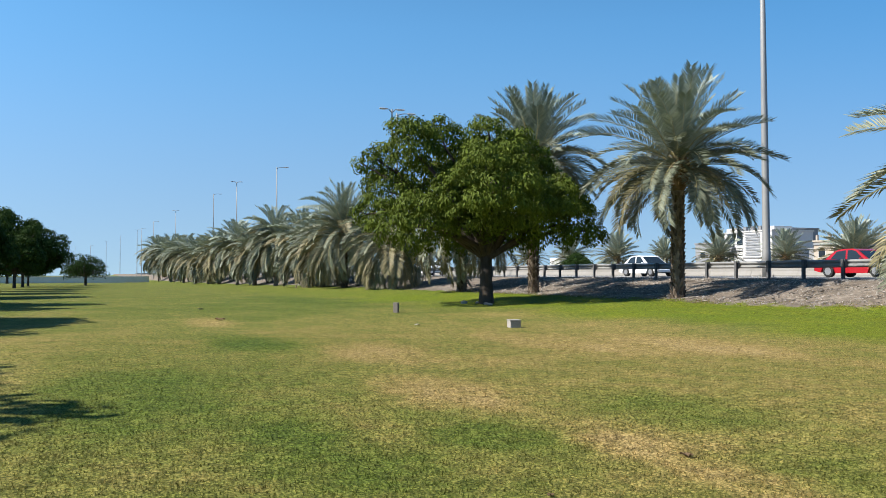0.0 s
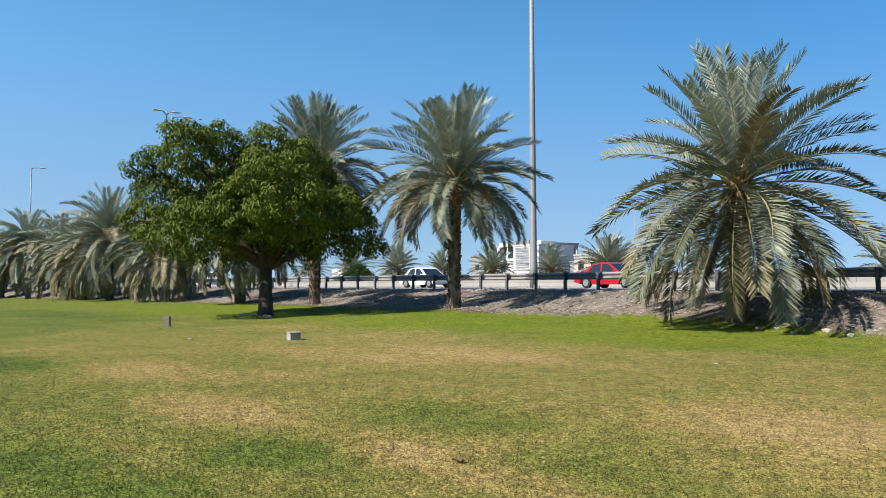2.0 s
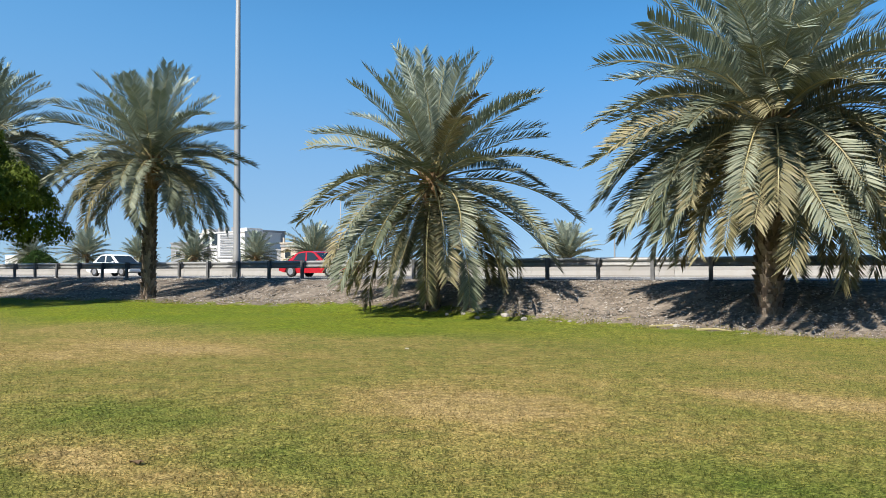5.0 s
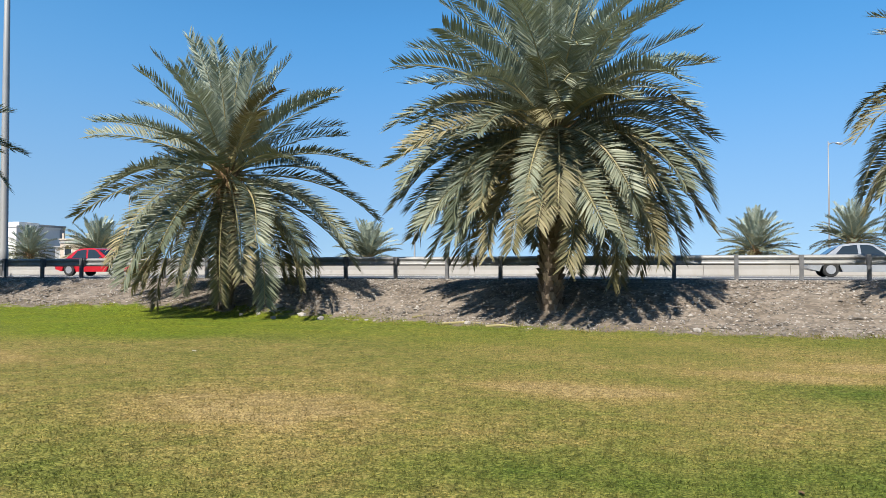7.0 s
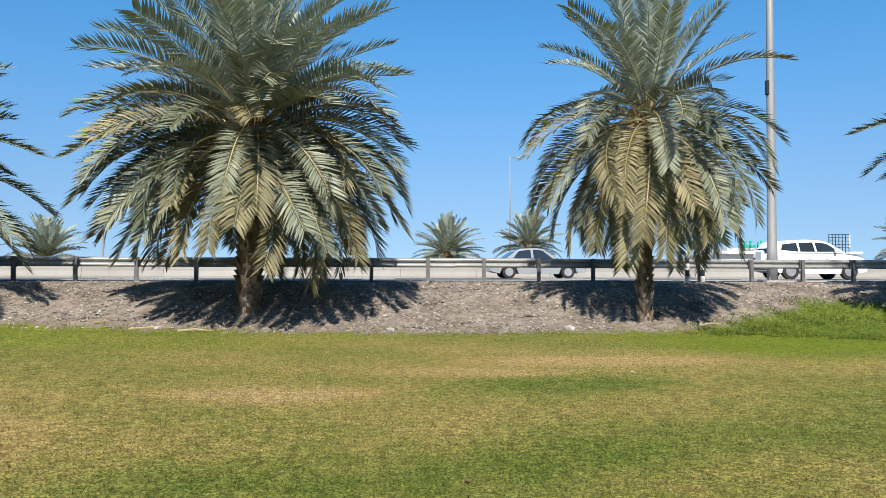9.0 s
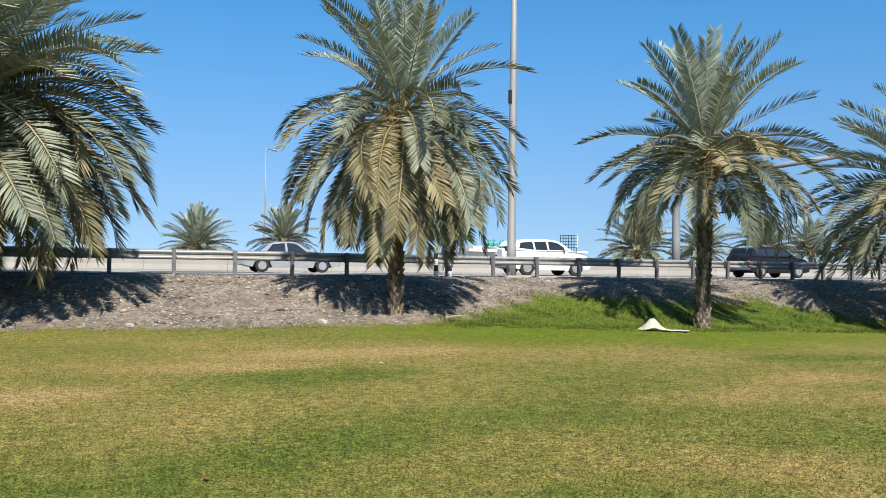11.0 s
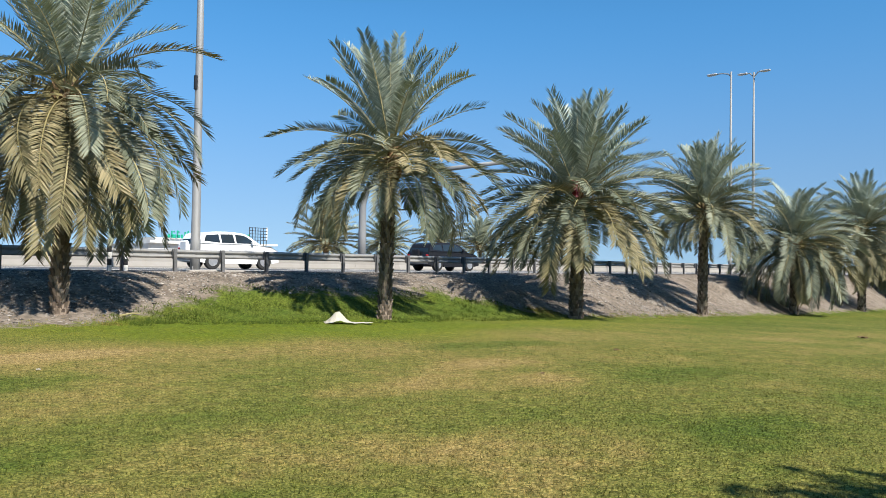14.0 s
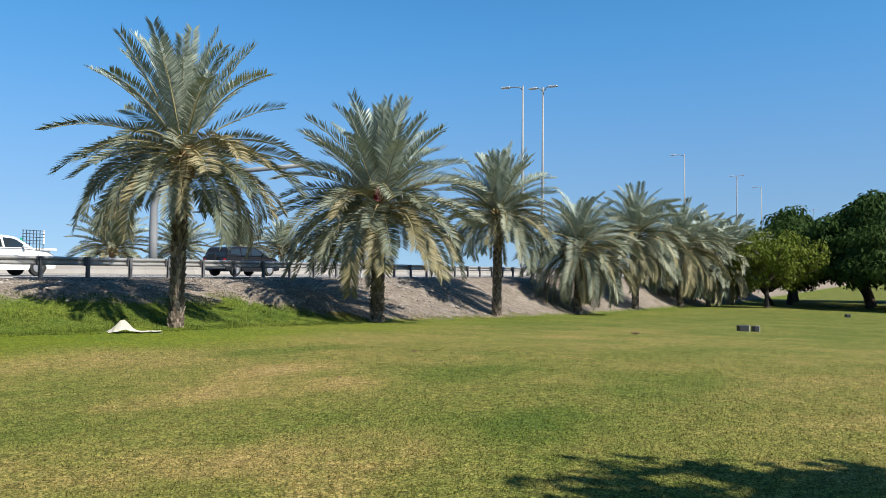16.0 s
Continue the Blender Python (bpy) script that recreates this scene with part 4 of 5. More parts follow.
def house(name, x0, x1, y, depth, top, material, label, windows=(), parapet=0.5):
    ob = thing(name, pose(x0, y, ROAD_Z), label, "building")
    w, h = x1 - x0, top - ROAD_Z
    part("wall", box_bm(w / 2, depth / 2, h / 2, w, depth, h), material, ob)
    if parapet:
        part("roof", box_bm(w / 2, depth / 2, h + 0.1, w + 0.3, depth + 0.3, 0.22), material, ob)
    for wx, wz, ww, wh in windows:
        window(ob, wx, wz, ww, wh)
    return ob


h1 = house("apartment_house", -109.2, -102.2, 100, 9, 8.3, M["white"], "white flat-roofed apartment house beyond the road",
           [(1.3, 6.0, 1.4, 1.0), (5.6, 6.0, 1.4, 2.2), (1.3, 3.0, 1.4, 1.2), (3.6, 3.0, 1.2, 1.2)])
h1b = house("apartment_house", -101.9, -95.6, 99, 9, 8.3, M["white"], "white apartment block with louvred stair window", [(4.6, 1.7, 1.4, 1.0)])
for k in range(9):
    part("louvre", box_bm(2.2, -0.06, 3.2 + 0.42 * k, 3.2, 0.1, 0.26), M["greyrender"], h1b)
part("roof_block", box_bm(1.6, 4.0, 7.5, 2.6, 4.0, 1.0, 0.03), M["white"], h1)
# a dark sheet on the wall stands in for the shade inside the bay
part("open_bay", box_bm(3.5, -0.03, 5.6, 1.6, 0.12, 2.6, 0.02), M["glass"], h1, "dark sheet for the shade inside a balcony bay")
part("balcony", box_bm(3.5, -0.5, 4.2, 2.2, 0.9, 0.9, 0.03), M["greyrender"], h1)
part("floor_band", box_bm(3.5, -0.05, 4.0, 7.06, 0.14, 0.25), M["greyrender"], h1)
part("corner_pier", box_bm(6.75, -0.15, 3.5, 0.5, 0.4, 7.0, 0.02), M["greyrender"], h1)
part("roof_block", box_bm(4.2, 3.0, 7.4, 3.2, 4.0, 0.9, 0.03), M["white"], h1b)
part("floor_band", box_bm(3.15, -0.05, 2.7, 6.36, 0.14, 0.2), M["greyrender"], h1b)
for bx in (0.4, 2.0, 3.6):
    part("merlon", box_bm(bx, 0.2, 7.6, 0.7, 0.5, 0.7, 0.02), M["greyrender"], h1b)
house("apartment_house", -100.6, -97.2, 104, 7, 8.8, M["greyrender"], "grey rendered block behind the white house", [(1.5, 5.5, 1.2, 1.2)])
house("villa", -117.0, -110.2, 102, 9, 6.8, M["greyrender"], "grey low house beside the white apartment house", [(2.0, 3.5, 1.2, 1.2), (4.6, 3.5, 1.2, 1.2)])
raw = house("villa", -88.4, -81.0, 100, 8, 6.2, M["tan"], "tan unfinished house with a flat roof", [(1.5, 3.2, 1.2, 1.3), (4.2, 3.2, 1.2, 1.3)])
for bx in (0.3, 2.6, 4.9, 7.1):
    part("column_stub", box_bm(bx, 0.4, 5.5, 0.3, 0.3, 0.9), M["tan"], raw)
part("floor_band", box_bm(3.7, -0.06, 4.55, 7.5, 0.16, 0.3), M["greyrender"], raw)
house("villa", -92.0, -88.6, 103, 6, 5.2, M["greyrender"], "grey low house with a flat roof", [(1.5, 2.4, 1.0, 1.0)])
shop = house("shop_building", 80.0, 112.2, 170, 20, 5.6, M["white"], "long low white commercial building with green roof lettering", [(x, 2.3, 3.2, 1.4) for x in (3, 8, 13, 18, 23, 28)])
part("canopy", box_bm(16.5, -0.6, 4.9, 33.5, 1.4, 0.5), M["white"], shop)
part("upper_storey", box_bm(12.0, 8, 5.2, 18, 10, 1.6), M["white"], shop)
rnd = random.Random(21)
sx = 5.5
while sx < 27.0:
    w = rnd.uniform(0.5, 1.5)
    bm = bmesh.new()
    add_box(bm, sx + w / 2, 2.0, 6.3, w, 0.25, rnd.uniform(0.55, 0.95), 0.1)
    if rnd.random() < 0.6:
        add_box(bm, sx + 0.2, 2.0, 6.75, 0.4, 0.25, rnd.uniform(1.3, 2.0), 0.1)
    if rnd.random() < 0.4:
        add_box(bm, sx + w * 0.6, 2.0, 7.35, 0.4, 0.25, 0.35, 0.1)
    part("sign_bar", bm, M["green"], shop)
    sx += w + rnd.uniform(0.12, 0.4)
hall = house("domed_building", -249.0, -242.2, 150, 8, 6.7, M["white"], "small white building with a pale dome far beyond the road", [(1.5, 1.6, 1.0, 1.2), (5.3, 1.6, 1.0, 1.2)])
ring = [(2.2 * math.cos(k * math.pi / 16), 2.4 * math.sin(k * math.pi / 16)) for k in range(9)]
v, f = tube([(3.4, 4.0, 5.4 + 0.2 + q) for _, q in ring], [max(r_, 0.03) for r_, _ in ring], 16)
place("dome", smooth(mesh_from("dome", v, f, M["greyrender"])), hall, label="pale grey dome")
board = thing("billboard", pose(104.4, 168, ROAD_Z), "billboard frame with a dark lattice on the roof", "billboard")
for k in range(7):
    part("upright", box_bm(0.2 + k * 0.8, 0, 6.4, 0.12, 0.12, 5.4), M["black"], board)
for k in range(5):
    part("crossbar", box_bm(2.6, -0.08, 6.0 + k * 0.75, 5.2, 0.1, 0.12), M["black"], board)
part("edge_board", box_bm(5.1, 0, 7.6, 0.35, 0.2, 3.2), M["white"], board)
part("footing", box_bm(2.6, 0, 1.85, 5.4, 0.5, 3.7), M["white"], board)


# ---------------------------------------------------------------- small things on the lawn
def block_on_lawn(name, x, y, turn, sx, sy, sz, material, label, category):
    ob = thing(name, pose(x, y, foot(x, y, 0.02), 0, 0, turn), label, category)
    part("body", box_bm(0, 0, sz / 2, sx, sy, sz, 0.02), material, ob)
    return ob


b = block_on_lawn("concrete_block", -18.9, 10.15, -10, 0.30, 0.30, 0.20, M["concrete"], "small grey concrete block standing on the lawn", "block")
part("lid", box_bm(0, 0, 0.212, 0.32, 0.32, 0.03, 0.008), M["concrete"], b)
s = block_on_lawn("marker_stone", -26.9, 9.7, 30, 0.23, 0.09, 0.38, M["slab"], "upright grey marker slab in the grass", "marker")
b = block_on_lawn("valve_box", 35.9, 6.0, -55, 0.42, 0.3, 0.27, M["black"], "black box with a pale end on the lawn", "box")
part("end_plate", box_bm(0.23, 0, 0.14, 0.04, 0.3, 0.29, 0.006), M["concrete"], b, "pale concrete end")
b = block_on_lawn("valve_box", 36.25, 5.55, -55, 0.22, 0.3, 0.26, M["black"], "small black box with a pale end on the lawn", "box")
part("end_plate", box_bm(0.13, 0, 0.135, 0.04, 0.3, 0.28, 0.006), M["concrete"], b, "pale concrete end")
b = block_on_lawn("valve_box", 67.4, 3.5, -60, 0.34, 0.3, 0.26, M["black"], "small dark box far off on the lawn", "box")


def heap_sheet():
    """A crumpled white sheet that lies in the grass."""
    ob = thing("white_sheet", pose(15.0, 18.8, foot(15.0, 18.8, 0.0), 0, 0, -30), "crumpled off-white sheet lying in green grass", "sheet")
    n, m = 14, 8
    verts, faces = [], []
    for j in range(m):
        for i in range(n):
            u, w = i / (n - 1), j / (m - 1) - 0.5
            peak = 0.38 * math.exp(-((u - 0.28) / 0.17) ** 2) * (1 - 1.6 * abs(w)) + 0.03
            verts.append(((u - 0.4) * 1.45, w * 0.75 * (1 - 0.6 * u), peak + 0.012 * math.sin(i * 2.1 + j * 1.7)))
    for j in range(m - 1):
        for i in range(n - 1):
            a = j * n + i
            faces.append((a, a + 1, a + 1 + n, a + n))
    o = len(verts)
    verts += [(x, y, -0.03) for x, y, z in verts]
    faces += [tuple(q + o for q in reversed(f)) for f in list(faces)]
    place("cloth", mesh_from("cloth", verts, faces, M["cloth"]), ob)


heap_sheet()
cloth = thing("red_cloth", pose(27.15, 18.95, foot(28, 19.4) + 5.75, 0, 0, 20), "dark red cloth caught in the palm crown", "cloth")
verts = [((i / 7 - 0.5) * 0.6, 0.12 * math.sin(i * 1.3 + j), -j / 6 * 0.6 - 0.05 * math.cos(i * 1.9)) for j in range(7) for i in range(8)]
faces = [(j * 8 + i, j * 8 + i + 1, j * 8 + i + 9, j * 8 + i + 8) for j in range(6) for i in range(7)]
o = len(verts)
verts += [(x, y + 0.012, z) for x, y, z in verts]
faces += [tuple(q + o for q in reversed(f)) for f in list(faces)]
place("sheet", mesh_from("sheet", verts, faces, M["redpaint"]), cloth)

for dx in (11.2, 11.75):
    d = thing("delineator_post", pose(dx, 26.45, ROAD_Z - 0.04), "black and white banded delineator post by the guardrail", "post", "delineator posts")
    for k in range(5):
        part("band", box_bm(0, 0, 0.11 + k * 0.22, 0.13, 0.09, 0.218, 0.01), M["white"] if k % 2 == 0 else M["black"], d)


for sx_, top in ((37.7, 1.6), (39.2, 1.65)):
    d = thing("sign_post", pose(sx_, 27.35, ROAD_Z - 0.02), "thin pale steel sign post behind the guardrail", "post", "thin sign posts")
    v, f = tube([(0, 0, 0), (0, 0, top)], [0.045, 0.04], 8)
    place("tube", mesh_from("tube", v, f, M["headpaint"]), d)
    part("foot_plate", box_bm(0, 0, 0.015, 0.22, 0.22, 0.03, 0.004), M["steel"], d)


def rock_mesh(seed):
    rnd = random.Random(seed)
    bm = bmesh.new()
    bmesh.ops.create_icosphere(bm, subdivisions=1, radius=1.0)
    for v in bm.verts:
        v.co = v.co * rnd.uniform(0.7, 1.15)
        v.co.z *= 0.6
    me = bpy.data.meshes.new("rock")
    bm.to_mesh(me)
    bm.free()
    me.materials.append(M["stone"])
    return me


ROCKS = [rock_mesh(k) for k in range(5)]
rnd = random.Random(31)
spots = [(-12.6, 22.1), (-12.1, 22.3), (-11.4, 21.9), (-10.6, 22.2), (-11.9, 23.0), (-14.2, 22.9), (-9.8, 21.8), (-29.7, 14.7), (-31.0, 14.9), (-31.5, 14.5), (-29.2, 14.6), (-5.2, 21.4), (-8.3, 21.7), (0.8, 20.9), (5.6, 21.0)]
for rx, ry in spots:
    size = rnd.uniform(0.09, 0.2)
    rock = new("rock", rnd.choice(ROCKS))
    rock.matrix_basis = pose(rx, ry, foot(rx, ry, -size * 0.2), 0, 0, rnd.uniform(0, 360)) @ Matrix.Diagonal((size, size * rnd.uniform(0.7, 1.0), size, 1))
    tagged(rock, "pale rough rock lying in dry grass", "rock", "loose rocks")


def litter(x, y, size, material, label, seed):
    rnd = random.Random(seed)
    n = 5
    top = [((i / (n - 1) - 0.5) * size, (j / (n - 1) - 0.5) * size * 0.7, 0.012 + rnd.uniform(0, 0.25) * size) for j in range(n) for i in range(n)]
    verts = top + [(x_, y_, z_ - 0.006) for x_, y_, z_ in top]
    faces = [(j * n + i, j * n + i + 1, j * n + i + n + 1, j * n + i + n) for j in range(n - 1) for i in range(n - 1)]
    faces += [tuple(q + n * n for q in reversed(f)) for f in list(faces)]
    ob = place("litter", mesh_from("litter", verts, faces, material), None, pose(x, y, float(ground_z(x, y)) + 0.004, 0, 0, seed * 47))
    tagged(ob, label, "litter", "scraps on the lawn")


for k, (lx, ly, ls, pale) in enumerate([(-8.4, 13.1, 0.09, True), (-5.5, 4.5, 0.10, False), (-5.0, 2.9, 0.045, False), (-20.5, 8.0, 0.14, True), (14.6, 9.2, 0.12, False),
                                        (-25.6, 3.4, 0.30, False), (28.2, 8.4, 0.3, False), (0.9, 6.3, 0.05, False), (4.4, 12.6, 0.06, True), (9.9, 7.6, 0.08, False), (-33.0, 3.6, 0.2, True), (1.1, 3.4, 0.06, False)]):
    litter(lx, ly, ls, M["cloth"] if pale else M["fibre"], "pale paper scrap lying on the lawn" if pale else "dry brown leaf lying on the lawn", k + 3)
for k, (sx_, sy_, turn, ln) in enumerate([(-5.9, 21.3, 12, 1.3), (-4.6, 21.0, -8, 0.9), (9.3, 21.2, 20, 1.0), (-7.0, 22.0, 40, 0.8)]):
    v, f = tube([(0, 0, 0.03), (ln * 0.5, 0.06, 0.07), (ln, 0, 0.035)], [0.035, 0.028, 0.012], 6)
    st = place("fallen_stalk", mesh_from("fallen_stalk", v, f, M["rachis"]), None, pose(sx_, sy_, float(ground_z(sx_, sy_)), 0, 0, turn))
    tagged(st, "dry pale palm stalk fallen at the foot of the bank", "stalk", "fallen palm stalks")
wall = part("boundary_wall", box_bm(0, 0, 1.2, 0.4, 60, 2.6, 0.02), M["white"], None, m=pose(-330, -14, foot(-330, -14)))
tagged(wall, "long white boundary wall far beyond the lawn", "wall", kind="structure")


# ---------------------------------------------------------------- cars on the road
def wheel(parent, x, y, r, out):
    v, f = tube([(x, y - 0.11, r), (x, y - 0.09, r), (x, y + 0.09, r), (x, y + 0.11, r)], [r * 0.9, r, r, r * 0.9], 20)
    t = place("wheel", mesh_from("wheel", v, f, M["tyre"]), parent)
    v, f = tube([(x, y + out * 0.085, r), (x, y + out * 0.118, r)], [r * 0.64, r * 0.60], 16)
    rim = place("rim", mesh_from("rim", v, f, M["rim"]), t)
    return rim


def car(x, y, turn, length, width, height, paint, label, tall=False, band=None):
    """A car that points along +X; the lower shell and the cabin are lofted from side outlines."""
    ob = thing("car", pose(x, y, ROAD_Z + 0.004, 0, 0, turn), label, "car", "cars on the road")
    L, H, hw = length, height, width / 2
    shell = [(-0.5, 0.22), (-0.5, 0.46), (-0.487, 0.64), (-0.47, 0.675), (0.16, 0.675), (0.27, 0.655), (0.41, 0.605), (0.475, 0.52), (0.5, 0.38), (0.49, 0.20)] if tall else [(-0.5, 0.24), (-0.5, 0.46), (-0.48, 0.60), (-0.30, 0.63)]
    if not tall:
        shell += [(0.12, 0.60), (0.22, 0.58), (0.40, 0.53), (0.48, 0.44), (0.5, 0.32), (0.49, 0.20)]
    under = [(0.41, 0.17), (0.385, 0.34), (0.31, 0.40), (0.235, 0.34), (0.21, 0.15), (-0.21, 0.15), (-0.235, 0.34), (-0.31, 0.40), (-0.385, 0.34), (-0.41, 0.17)]
    ring = [(u * L, w * H) for u, w in shell + under]
    n = len(ring)
    verts = [(px * k, yy, pz) for yy, k in ((-hw + 0.04, 0.985), (-hw, 1.0), (hw, 1.0), (hw - 0.04, 0.985)) for px, pz in ring]
    faces = [(c * n + i, c * n + (i + 1) % n, (c + 1) * n + (i + 1) % n, (c + 1) * n + i) for c in range(3) for i in range(n)]
    bm = bmesh.new()
    vs = [bm.verts.new(q) for q in verts]
    for fc in faces:
        bm.faces.new([vs[i] for i in fc])
    caps = [bm.faces.new([vs[i] for i in range(n)][::-1]), bm.faces.new([vs[3 * n + i] for i in range(n)])]
    bmesh.ops.triangulate(bm, faces=caps)
    bmesh.ops.recalc_face_normals(bm, faces=bm.faces)
    part("body", bm, paint, ob)
    # cabin: a painted shell with panes let in
    if tall:
        side = [(-0.475, 0.65), (-0.455, 0.80), (-0.425, 0.92), (-0.385, 0.96), (-0.28, 0.99), (-0.14, 1.0), (0.0, 0.985), (0.07, 0.955), (0.11, 0.92), (0.285, 0.645)]
        panes = [[(-0.405, 0.74), (-0.385, 0.885), (-0.24, 0.925), (-0.225, 0.70)], [(-0.205, 0.70), (-0.215, 0.925), (-0.07, 0.935), (-0.05, 0.70)],
                 [(-0.03, 0.70), (-0.045, 0.935), (0.05, 0.915), (0.095, 0.88), (0.205, 0.70)]]
    else:
        side = [(-0.36, 0.615), (-0.24, 0.90), (-0.19, 0.965), (-0.10, 0.995), (0.0, 0.995), (0.05, 0.96), (0.235, 0.585)]
        panes = [[(-0.275, 0.64), (-0.205, 0.90), (-0.085, 0.945), (-0.075, 0.63)], [(-0.05, 0.63), (-0.06, 0.945), (0.005, 0.94), (0.045, 0.91), (0.165, 0.62)]]

    def cheek(w):
        """Half width at a share w of the height."""
        return hw - 0.03 - 0.13 * min(1, max(0, (w - 0.58) / 0.4)) ** 1.3
    m = len(side)
    bm = bmesh.new()
    left = [bm.verts.new((u * L, -cheek(w) + (0.05 if w > 0.97 else 0), w * H)) for u, w in side]
    right = [bm.verts.new((u * L, cheek(w) - (0.05 if w > 0.97 else 0), w * H)) for u, w in side]
    for q in range(m - 1):
        bm.faces.new((left[q], left[q + 1], right[q + 1], right[q]))
    bm.faces.new(left[::-1])
    bm.faces.new(right)
    bm.faces.new((left[0], right[0], right[-1], left[-1]))
    bmesh.ops.triangulate(bm, faces=bm.faces[:])
    bmesh.ops.recalc_face_normals(bm, faces=bm.faces)
    cabin = part("cabin", bm, paint, ob)
    for s_ in (-1, 1):
        for pane in panes:
            vv = [(u * L, s_ * (cheek(w) + 0.006), w * H) for u, w in pane] + [(u * L, s_ * (cheek(w) - 0.02), w * H) for u, w in pane]
            c = len(pane)
            ff = [tuple(range(c)), tuple(range(c, 2 * c))[::-1]] + [(q, (q + 1) % c, c + (q + 1) % c, c + q) for q in range(c)]
            place("side_window", mesh_from("side_window", vv, ff, M["glass"]), cabin, label="dark tinted glass")
    for a, b, nm in ((side[-2], side[-1], "windscreen"), (side[1], side[0], "rear_window")):
        du = 0.006 if nm == "windscreen" else -0.006
        ends = [((a[0] * 0.9 + b[0] * 0.1), (a[1] * 0.9 + b[1] * 0.1)), ((a[0] * 0.1 + b[0] * 0.9), (a[1] * 0.1 + b[1] * 0.9))]
        vv = [((u + du) * L, s_ * (cheek(w) - 0.09), w * H + 0.01) for u, w in ends for s_ in (-1, 1)]
        vv += [((u + du) * L, y_, z_ - 0.02) for (u, w), (x_, y_, z_) in zip((ends[0], ends[0], ends[1], ends[1]), vv)]
        place(nm, mesh_from(nm, vv, [(0, 1, 3, 2), (4, 6, 7, 5), (0, 2, 6, 4), (1, 5, 7, 3), (0, 4, 5, 1), (2, 3, 7, 6)], M["glass"]), cabin, label="dark tinted glass")
    for side in (-1, 1):
        part("tail_light", box_bm(-0.493 * L, side * (hw - 0.14), 0.52 * H, 0.07, 0.2, 0.16, 0.02), M["tail"], ob, "red tail light")
        part("headlight", box_bm(0.468 * L, side * (hw - 0.2), 0.44 * H, 0.1, 0.3, 0.12, 0.02), M["lens"], ob, "clear headlight")
        part("mirror", box_bm(0.15 * L, side * (hw + 0.08), (0.72 if tall else 0.63) * H, 0.1, 0.18, 0.13, 0.03), paint, ob)
        for k in (-0.06, 0.12):
            part("door_handle", box_bm(k * L - 0.2, side * (hw + 0.006), 0.53 * H, 0.18, 0.02, 0.03, 0.006), paint, ob)
        if band:
            part("side_band", box_bm(0.33 * L, side * (hw + 0.003), 0.50 * H, 0.22 * L, 0.008, 0.10 * H), band, ob, "orange wing panel")
            part("side_band", box_bm(-0.40 * L, side * (hw + 0.003), 0.52 * H, 0.16 * L, 0.008, 0.12 * H), band, ob, "orange wing panel")
    part("bumper", box_bm(-0.495 * L, 0, 0.30 * H, 0.14, width - 0.1, 0.2, 0.03), paint if not tall else M["greyrender"], ob)
    part("bumper", box_bm(0.49 * L, 0, 0.27 * H, 0.12, width - 0.14, 0.2, 0.03), paint, ob)
    r = 0.385 if tall else 0.32
    for wx in (-0.31, 0.31):
        for side in (-1, 1):
            wheel(ob, wx * L, side * (hw - 0.12), r, side)
    if tall:
        part("spare_wheel_cover", box_bm(-0.515 * L, 0.1, 0.56 * H, 0.16, 0.66, 0.66, 0.07), paint, ob)
    return ob


car(20.3, 34.3, 0, 4.45, 1.84, 1.78, M["car_white"], "white sport utility car driving beside the guardrail", True)
car(35.2, 34.3, 0, 4.5, 1.86, 1.74, M["car_black"], "black sport utility car on the carriageway", True)
car(8.4, 38.0, 0, 4.6, 1.82, 1.46, M["car_silver"], "silver saloon car near the median barrier")
car(-45.4, 35.2, 0, 4.4, 1.76, 1.47, M["car_white"], "white saloon taxi with orange wings on the road", band=M["orange"])
car(-28.3, 35.2, 0, 4.4, 1.76, 1.45, M["car_red"], "small red saloon car on the carriageway")
car(-85.6, 35.2, 0, 4.8, 1.84, 1.76, M["car_white"], "white high-roofed utility car on the carriageway", True)


# ---------------------------------------------------------------- loose stones and grass
def scatter_stones():
    rnd = np.random.RandomState(7)
    count = 62000
    x = rnd.uniform(-46, 46, count)
    toe = np.interp(x, TOE_X, TOE_Y)
    y = toe - 0.4 + (26.6 - toe) * rnd.uniform(0, 1, count) ** 0.9
    keep = (grass_share(x, y) < rnd.uniform(0.15, 0.6, count)) & (y < 26.5)
    x, y = x[keep], y[keep]
    size = rnd.lognormal(-3.45, 0.38, len(x)).clip(0.016, 0.13)
    z = ground_z(x, y) + size * 0.15
    base = np.array([(1, 0, 0), (-1, 0, 0), (0, 1, 0), (0, -1, 0), (0, 0, 0.75), (0, 0, -0.6)], float)
    tris = np.array([(0, 2, 4), (2, 1, 4), (1, 3, 4), (3, 0, 4), (2, 0, 5), (1, 2, 5), (3, 1, 5), (0, 3, 5)])
    n = len(x)
    a = rnd.uniform(0, 6.28, n)
    pts = base[None] * rnd.uniform(0.6, 1.3, (n, 6, 1)) * size[:, None, None]
    tip = rnd.uniform(0, 6.28, n)
    ct, st = np.cos(tip)[:, None], np.sin(tip)[:, None]
    pts[..., 0], pts[..., 2] = pts[..., 0] * ct - pts[..., 2] * st, (pts[..., 0] * st + pts[..., 2] * ct) * 0.62
    ca, sa = np.cos(a)[:, None], np.sin(a)[:, None]
    px, py = pts[..., 0] * ca - pts[..., 1] * sa, pts[..., 0] * sa + pts[..., 1] * ca
    verts = np.stack([px + x[:, None], py + y[:, None], pts[..., 2] + z[:, None]], -1).reshape(-1, 3)
    faces = (tris[None] + (np.arange(n) * 6)[:, None, None]).reshape(-1, 3)
    me = mesh_from("loose_stones", verts.tolist(), faces.tolist(), M["stone"])
    tagged(new("loose_stones", me), "grey-brown loose stones on the gravel bank", "stones", kind="stuff")


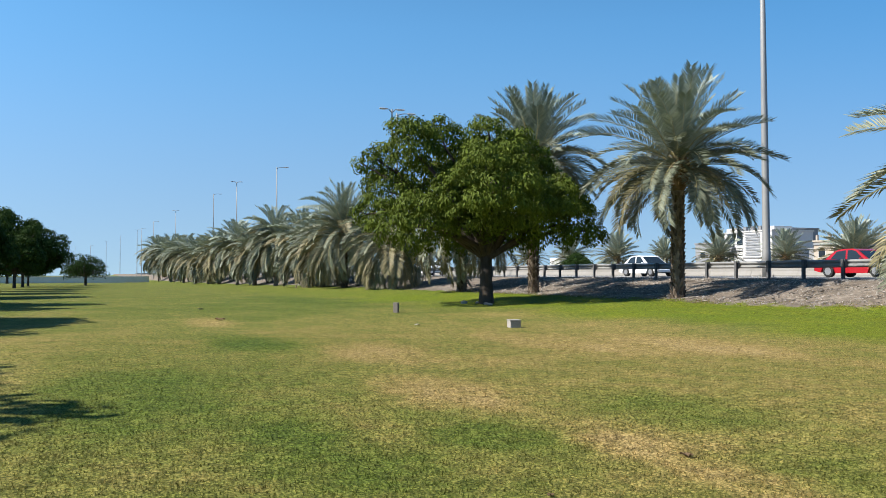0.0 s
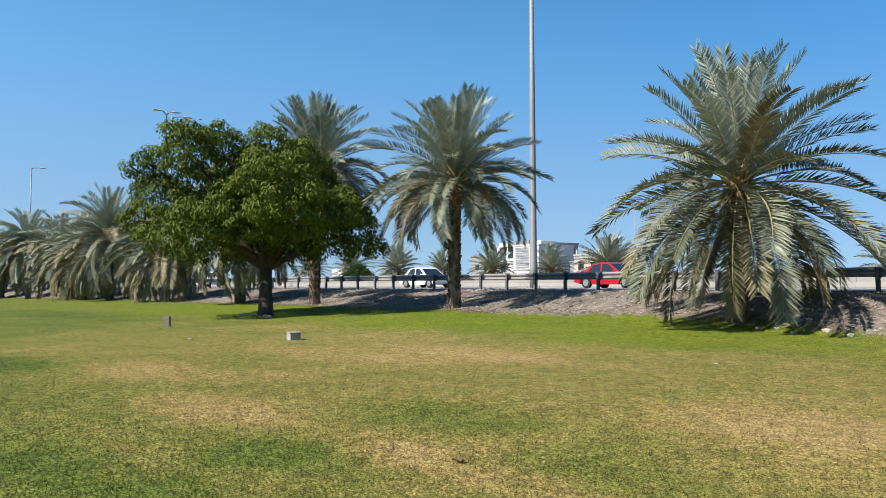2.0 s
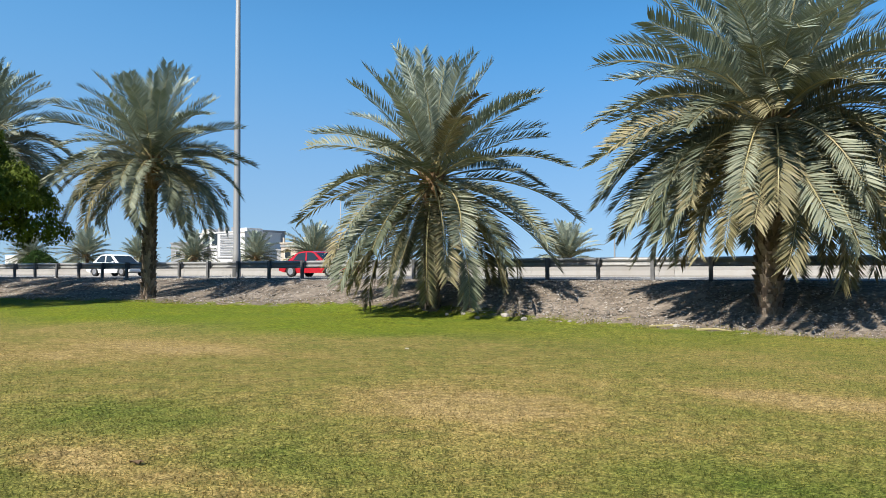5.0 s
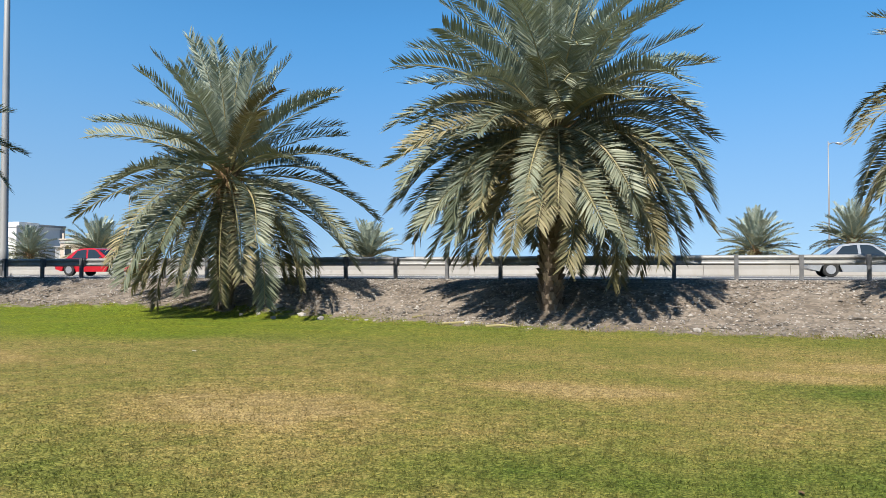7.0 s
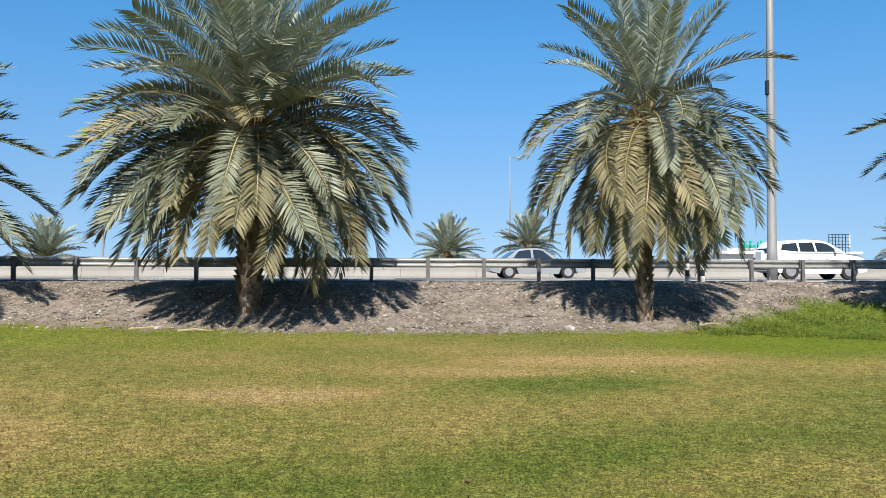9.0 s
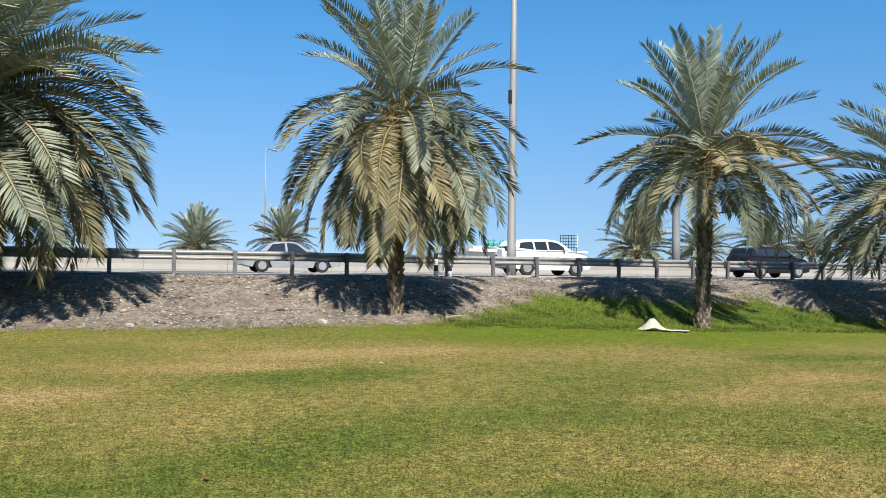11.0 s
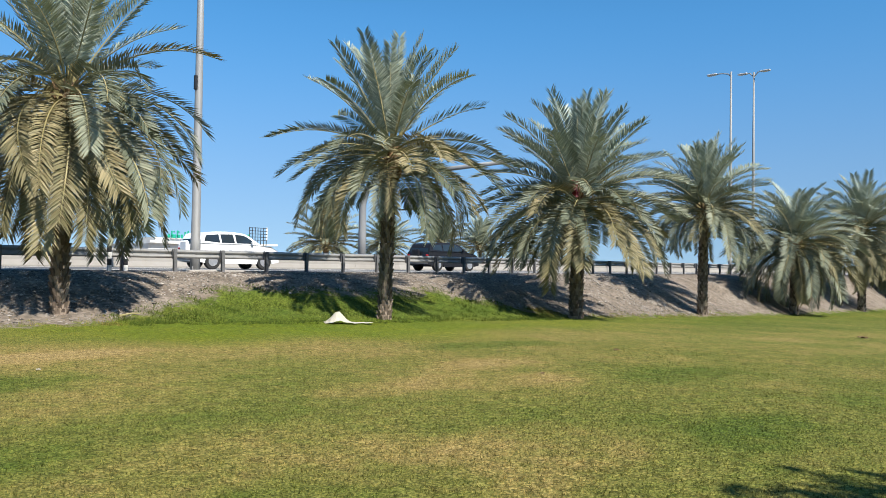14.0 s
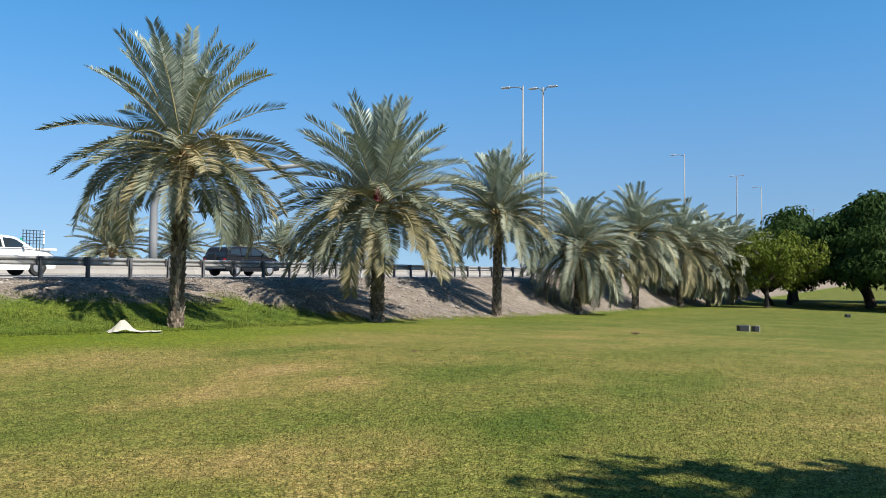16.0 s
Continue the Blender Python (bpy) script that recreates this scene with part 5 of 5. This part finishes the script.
def scatter_grass():
    rnd = np.random.RandomState(11)
    count = 900000
    core, power, reach = 3.5, 0.3, 24.0
    u = rnd.uniform(0, 1 - (1 + (reach / core) ** 2) ** -power, count)
    r = core * np.sqrt((1 - u) ** (-1 / power) - 1)
    a = rnd.uniform(0, 2 * math.pi, count)
    x, y = r * np.sin(a), r * np.cos(a)
    ahead = rnd.uniform(0, 1, count) < np.exp(np.minimum(y + 0.5, 0) / 0.8)
    x, y, r = x[ahead], y[ahead], r[ahead]
    count = len(x)
    keep = grass_share(x, y) > rnd.uniform(0.3, 0.7, count)
    x, y, r = x[keep], y[keep], r[keep]
    n = len(x)
    z = ground_z(x, y) - 0.004
    h = rnd.uniform(0.012, 0.034, n) * np.clip((24 - r) / 6, 0.3, 1)
    w = rnd.uniform(0.003, 0.0055, n) * (0.75 + r * 0.07)
    t = rnd.uniform(0, 6.28, n)
    tilt = rnd.uniform(0.1, 1.3, n)
    d = rnd.uniform(0, 6.28, n)
    cx, cy = np.cos(t) * w, np.sin(t) * w
    verts = np.stack([np.stack([x - cx, y - cy, z], -1), np.stack([x + cx, y + cy, z], -1),
                      np.stack([x + np.cos(d) * h * tilt, y + np.sin(d) * h * tilt, z + h], -1)], 1).reshape(-1, 3)
    faces = np.arange(n * 3).reshape(-1, 3)
    me = bpy.data.meshes.new("grass")
    me.vertices.add(n * 3)
    me.vertices.foreach_set("co", verts.ravel().astype(np.float32))
    me.loops.add(n * 3)
    me.loops.foreach_set("vertex_index", faces.ravel().astype(np.int32))
    me.polygons.add(n)
    me.polygons.foreach_set("loop_start", np.arange(0, n * 3, 3, dtype=np.int32))
    me.polygons.foreach_set("loop_total", np.full(n, 3, dtype=np.int32))
    me.update(calc_edges=True)
    at = me.attributes.new("dry", "FLOAT", "POINT")
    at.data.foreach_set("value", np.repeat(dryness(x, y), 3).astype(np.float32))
    at = me.attributes.new("lush", "FLOAT", "POINT")
    at.data.foreach_set("value", np.repeat(lushness(x, y), 3).astype(np.float32))
    me.materials.append(M["blades"])
    tagged(new("grass", me), "short mown grass blades, partly dry and yellow", "grass", kind="stuff")


def scatter_weeds():
    """Longer, ragged grass where the lawn climbs the bank and along its foot."""
    rnd = np.random.RandomState(19)
    count = 60000
    x = np.where(rnd.uniform(0, 1, count) < 0.62, rnd.uniform(8.5, 28, count), rnd.uniform(-45, 45, count))
    edge = np.interp(x, TOE_X, TOE_Y) + np.interp(x, CLIMB_X, CLIMB_Y)
    toe = np.interp(x, TOE_X, TOE_Y)
    y = edge + rnd.normal(0, 0.35, count)
    inside = (x > 9) & (x < 27)
    y = np.where(inside, toe - 1.2 + (edge + 0.5 - toe + 1.2) * rnd.uniform(0, 1, count), y)
    patch = np.sin(x * 2.1) * np.sin(y * 2.7 + x) + np.sin(x * 5.3 + y * 3.1) * 0.6
    keep = (patch > rnd.uniform(-1.1, 0.9, count)) & (y < 25.6)
    x, y, inside = x[keep], y[keep], inside[keep]
    n = len(x)
    z = ground_z(x, y) - 0.01
    h = np.where(inside, rnd.uniform(0.03, 0.12, n), rnd.uniform(0.03, 0.10, n))
    w = rnd.uniform(0.006, 0.013, n)
    t, d, tilt = rnd.uniform(0, 6.28, n), rnd.uniform(0, 6.28, n), rnd.uniform(0.1, 0.9, n)
    cx, cy = np.cos(t) * w, np.sin(t) * w
    verts = np.stack([np.stack([x - cx, y - cy, z], -1), np.stack([x + cx, y + cy, z], -1),
                      np.stack([x + np.cos(d) * h * tilt, y + np.sin(d) * h * tilt, z + h], -1)], 1).reshape(-1, 3)
    me = mesh_from("weeds", verts.tolist(), np.arange(n * 3).reshape(-1, 3).tolist(), M["blades"])
    at = me.attributes.new("dry", "FLOAT", "POINT")
    at.data.foreach_set("value", np.repeat(np.where(inside, rnd.uniform(-0.1, 0.3, n), rnd.uniform(0.3, 0.9, n)), 3).astype(np.float32))
    at = me.attributes.new("lush", "FLOAT", "POINT")
    at.data.foreach_set("value", np.repeat(np.where(inside, rnd.uniform(0.0, 0.3, n), rnd.uniform(0.0, 0.4, n)), 3).astype(np.float32))
    tagged(new("weeds", me), "ragged green weeds at the foot of the gravel bank", "weeds", kind="stuff")


scatter_stones()
scatter_grass()
scatter_weeds()
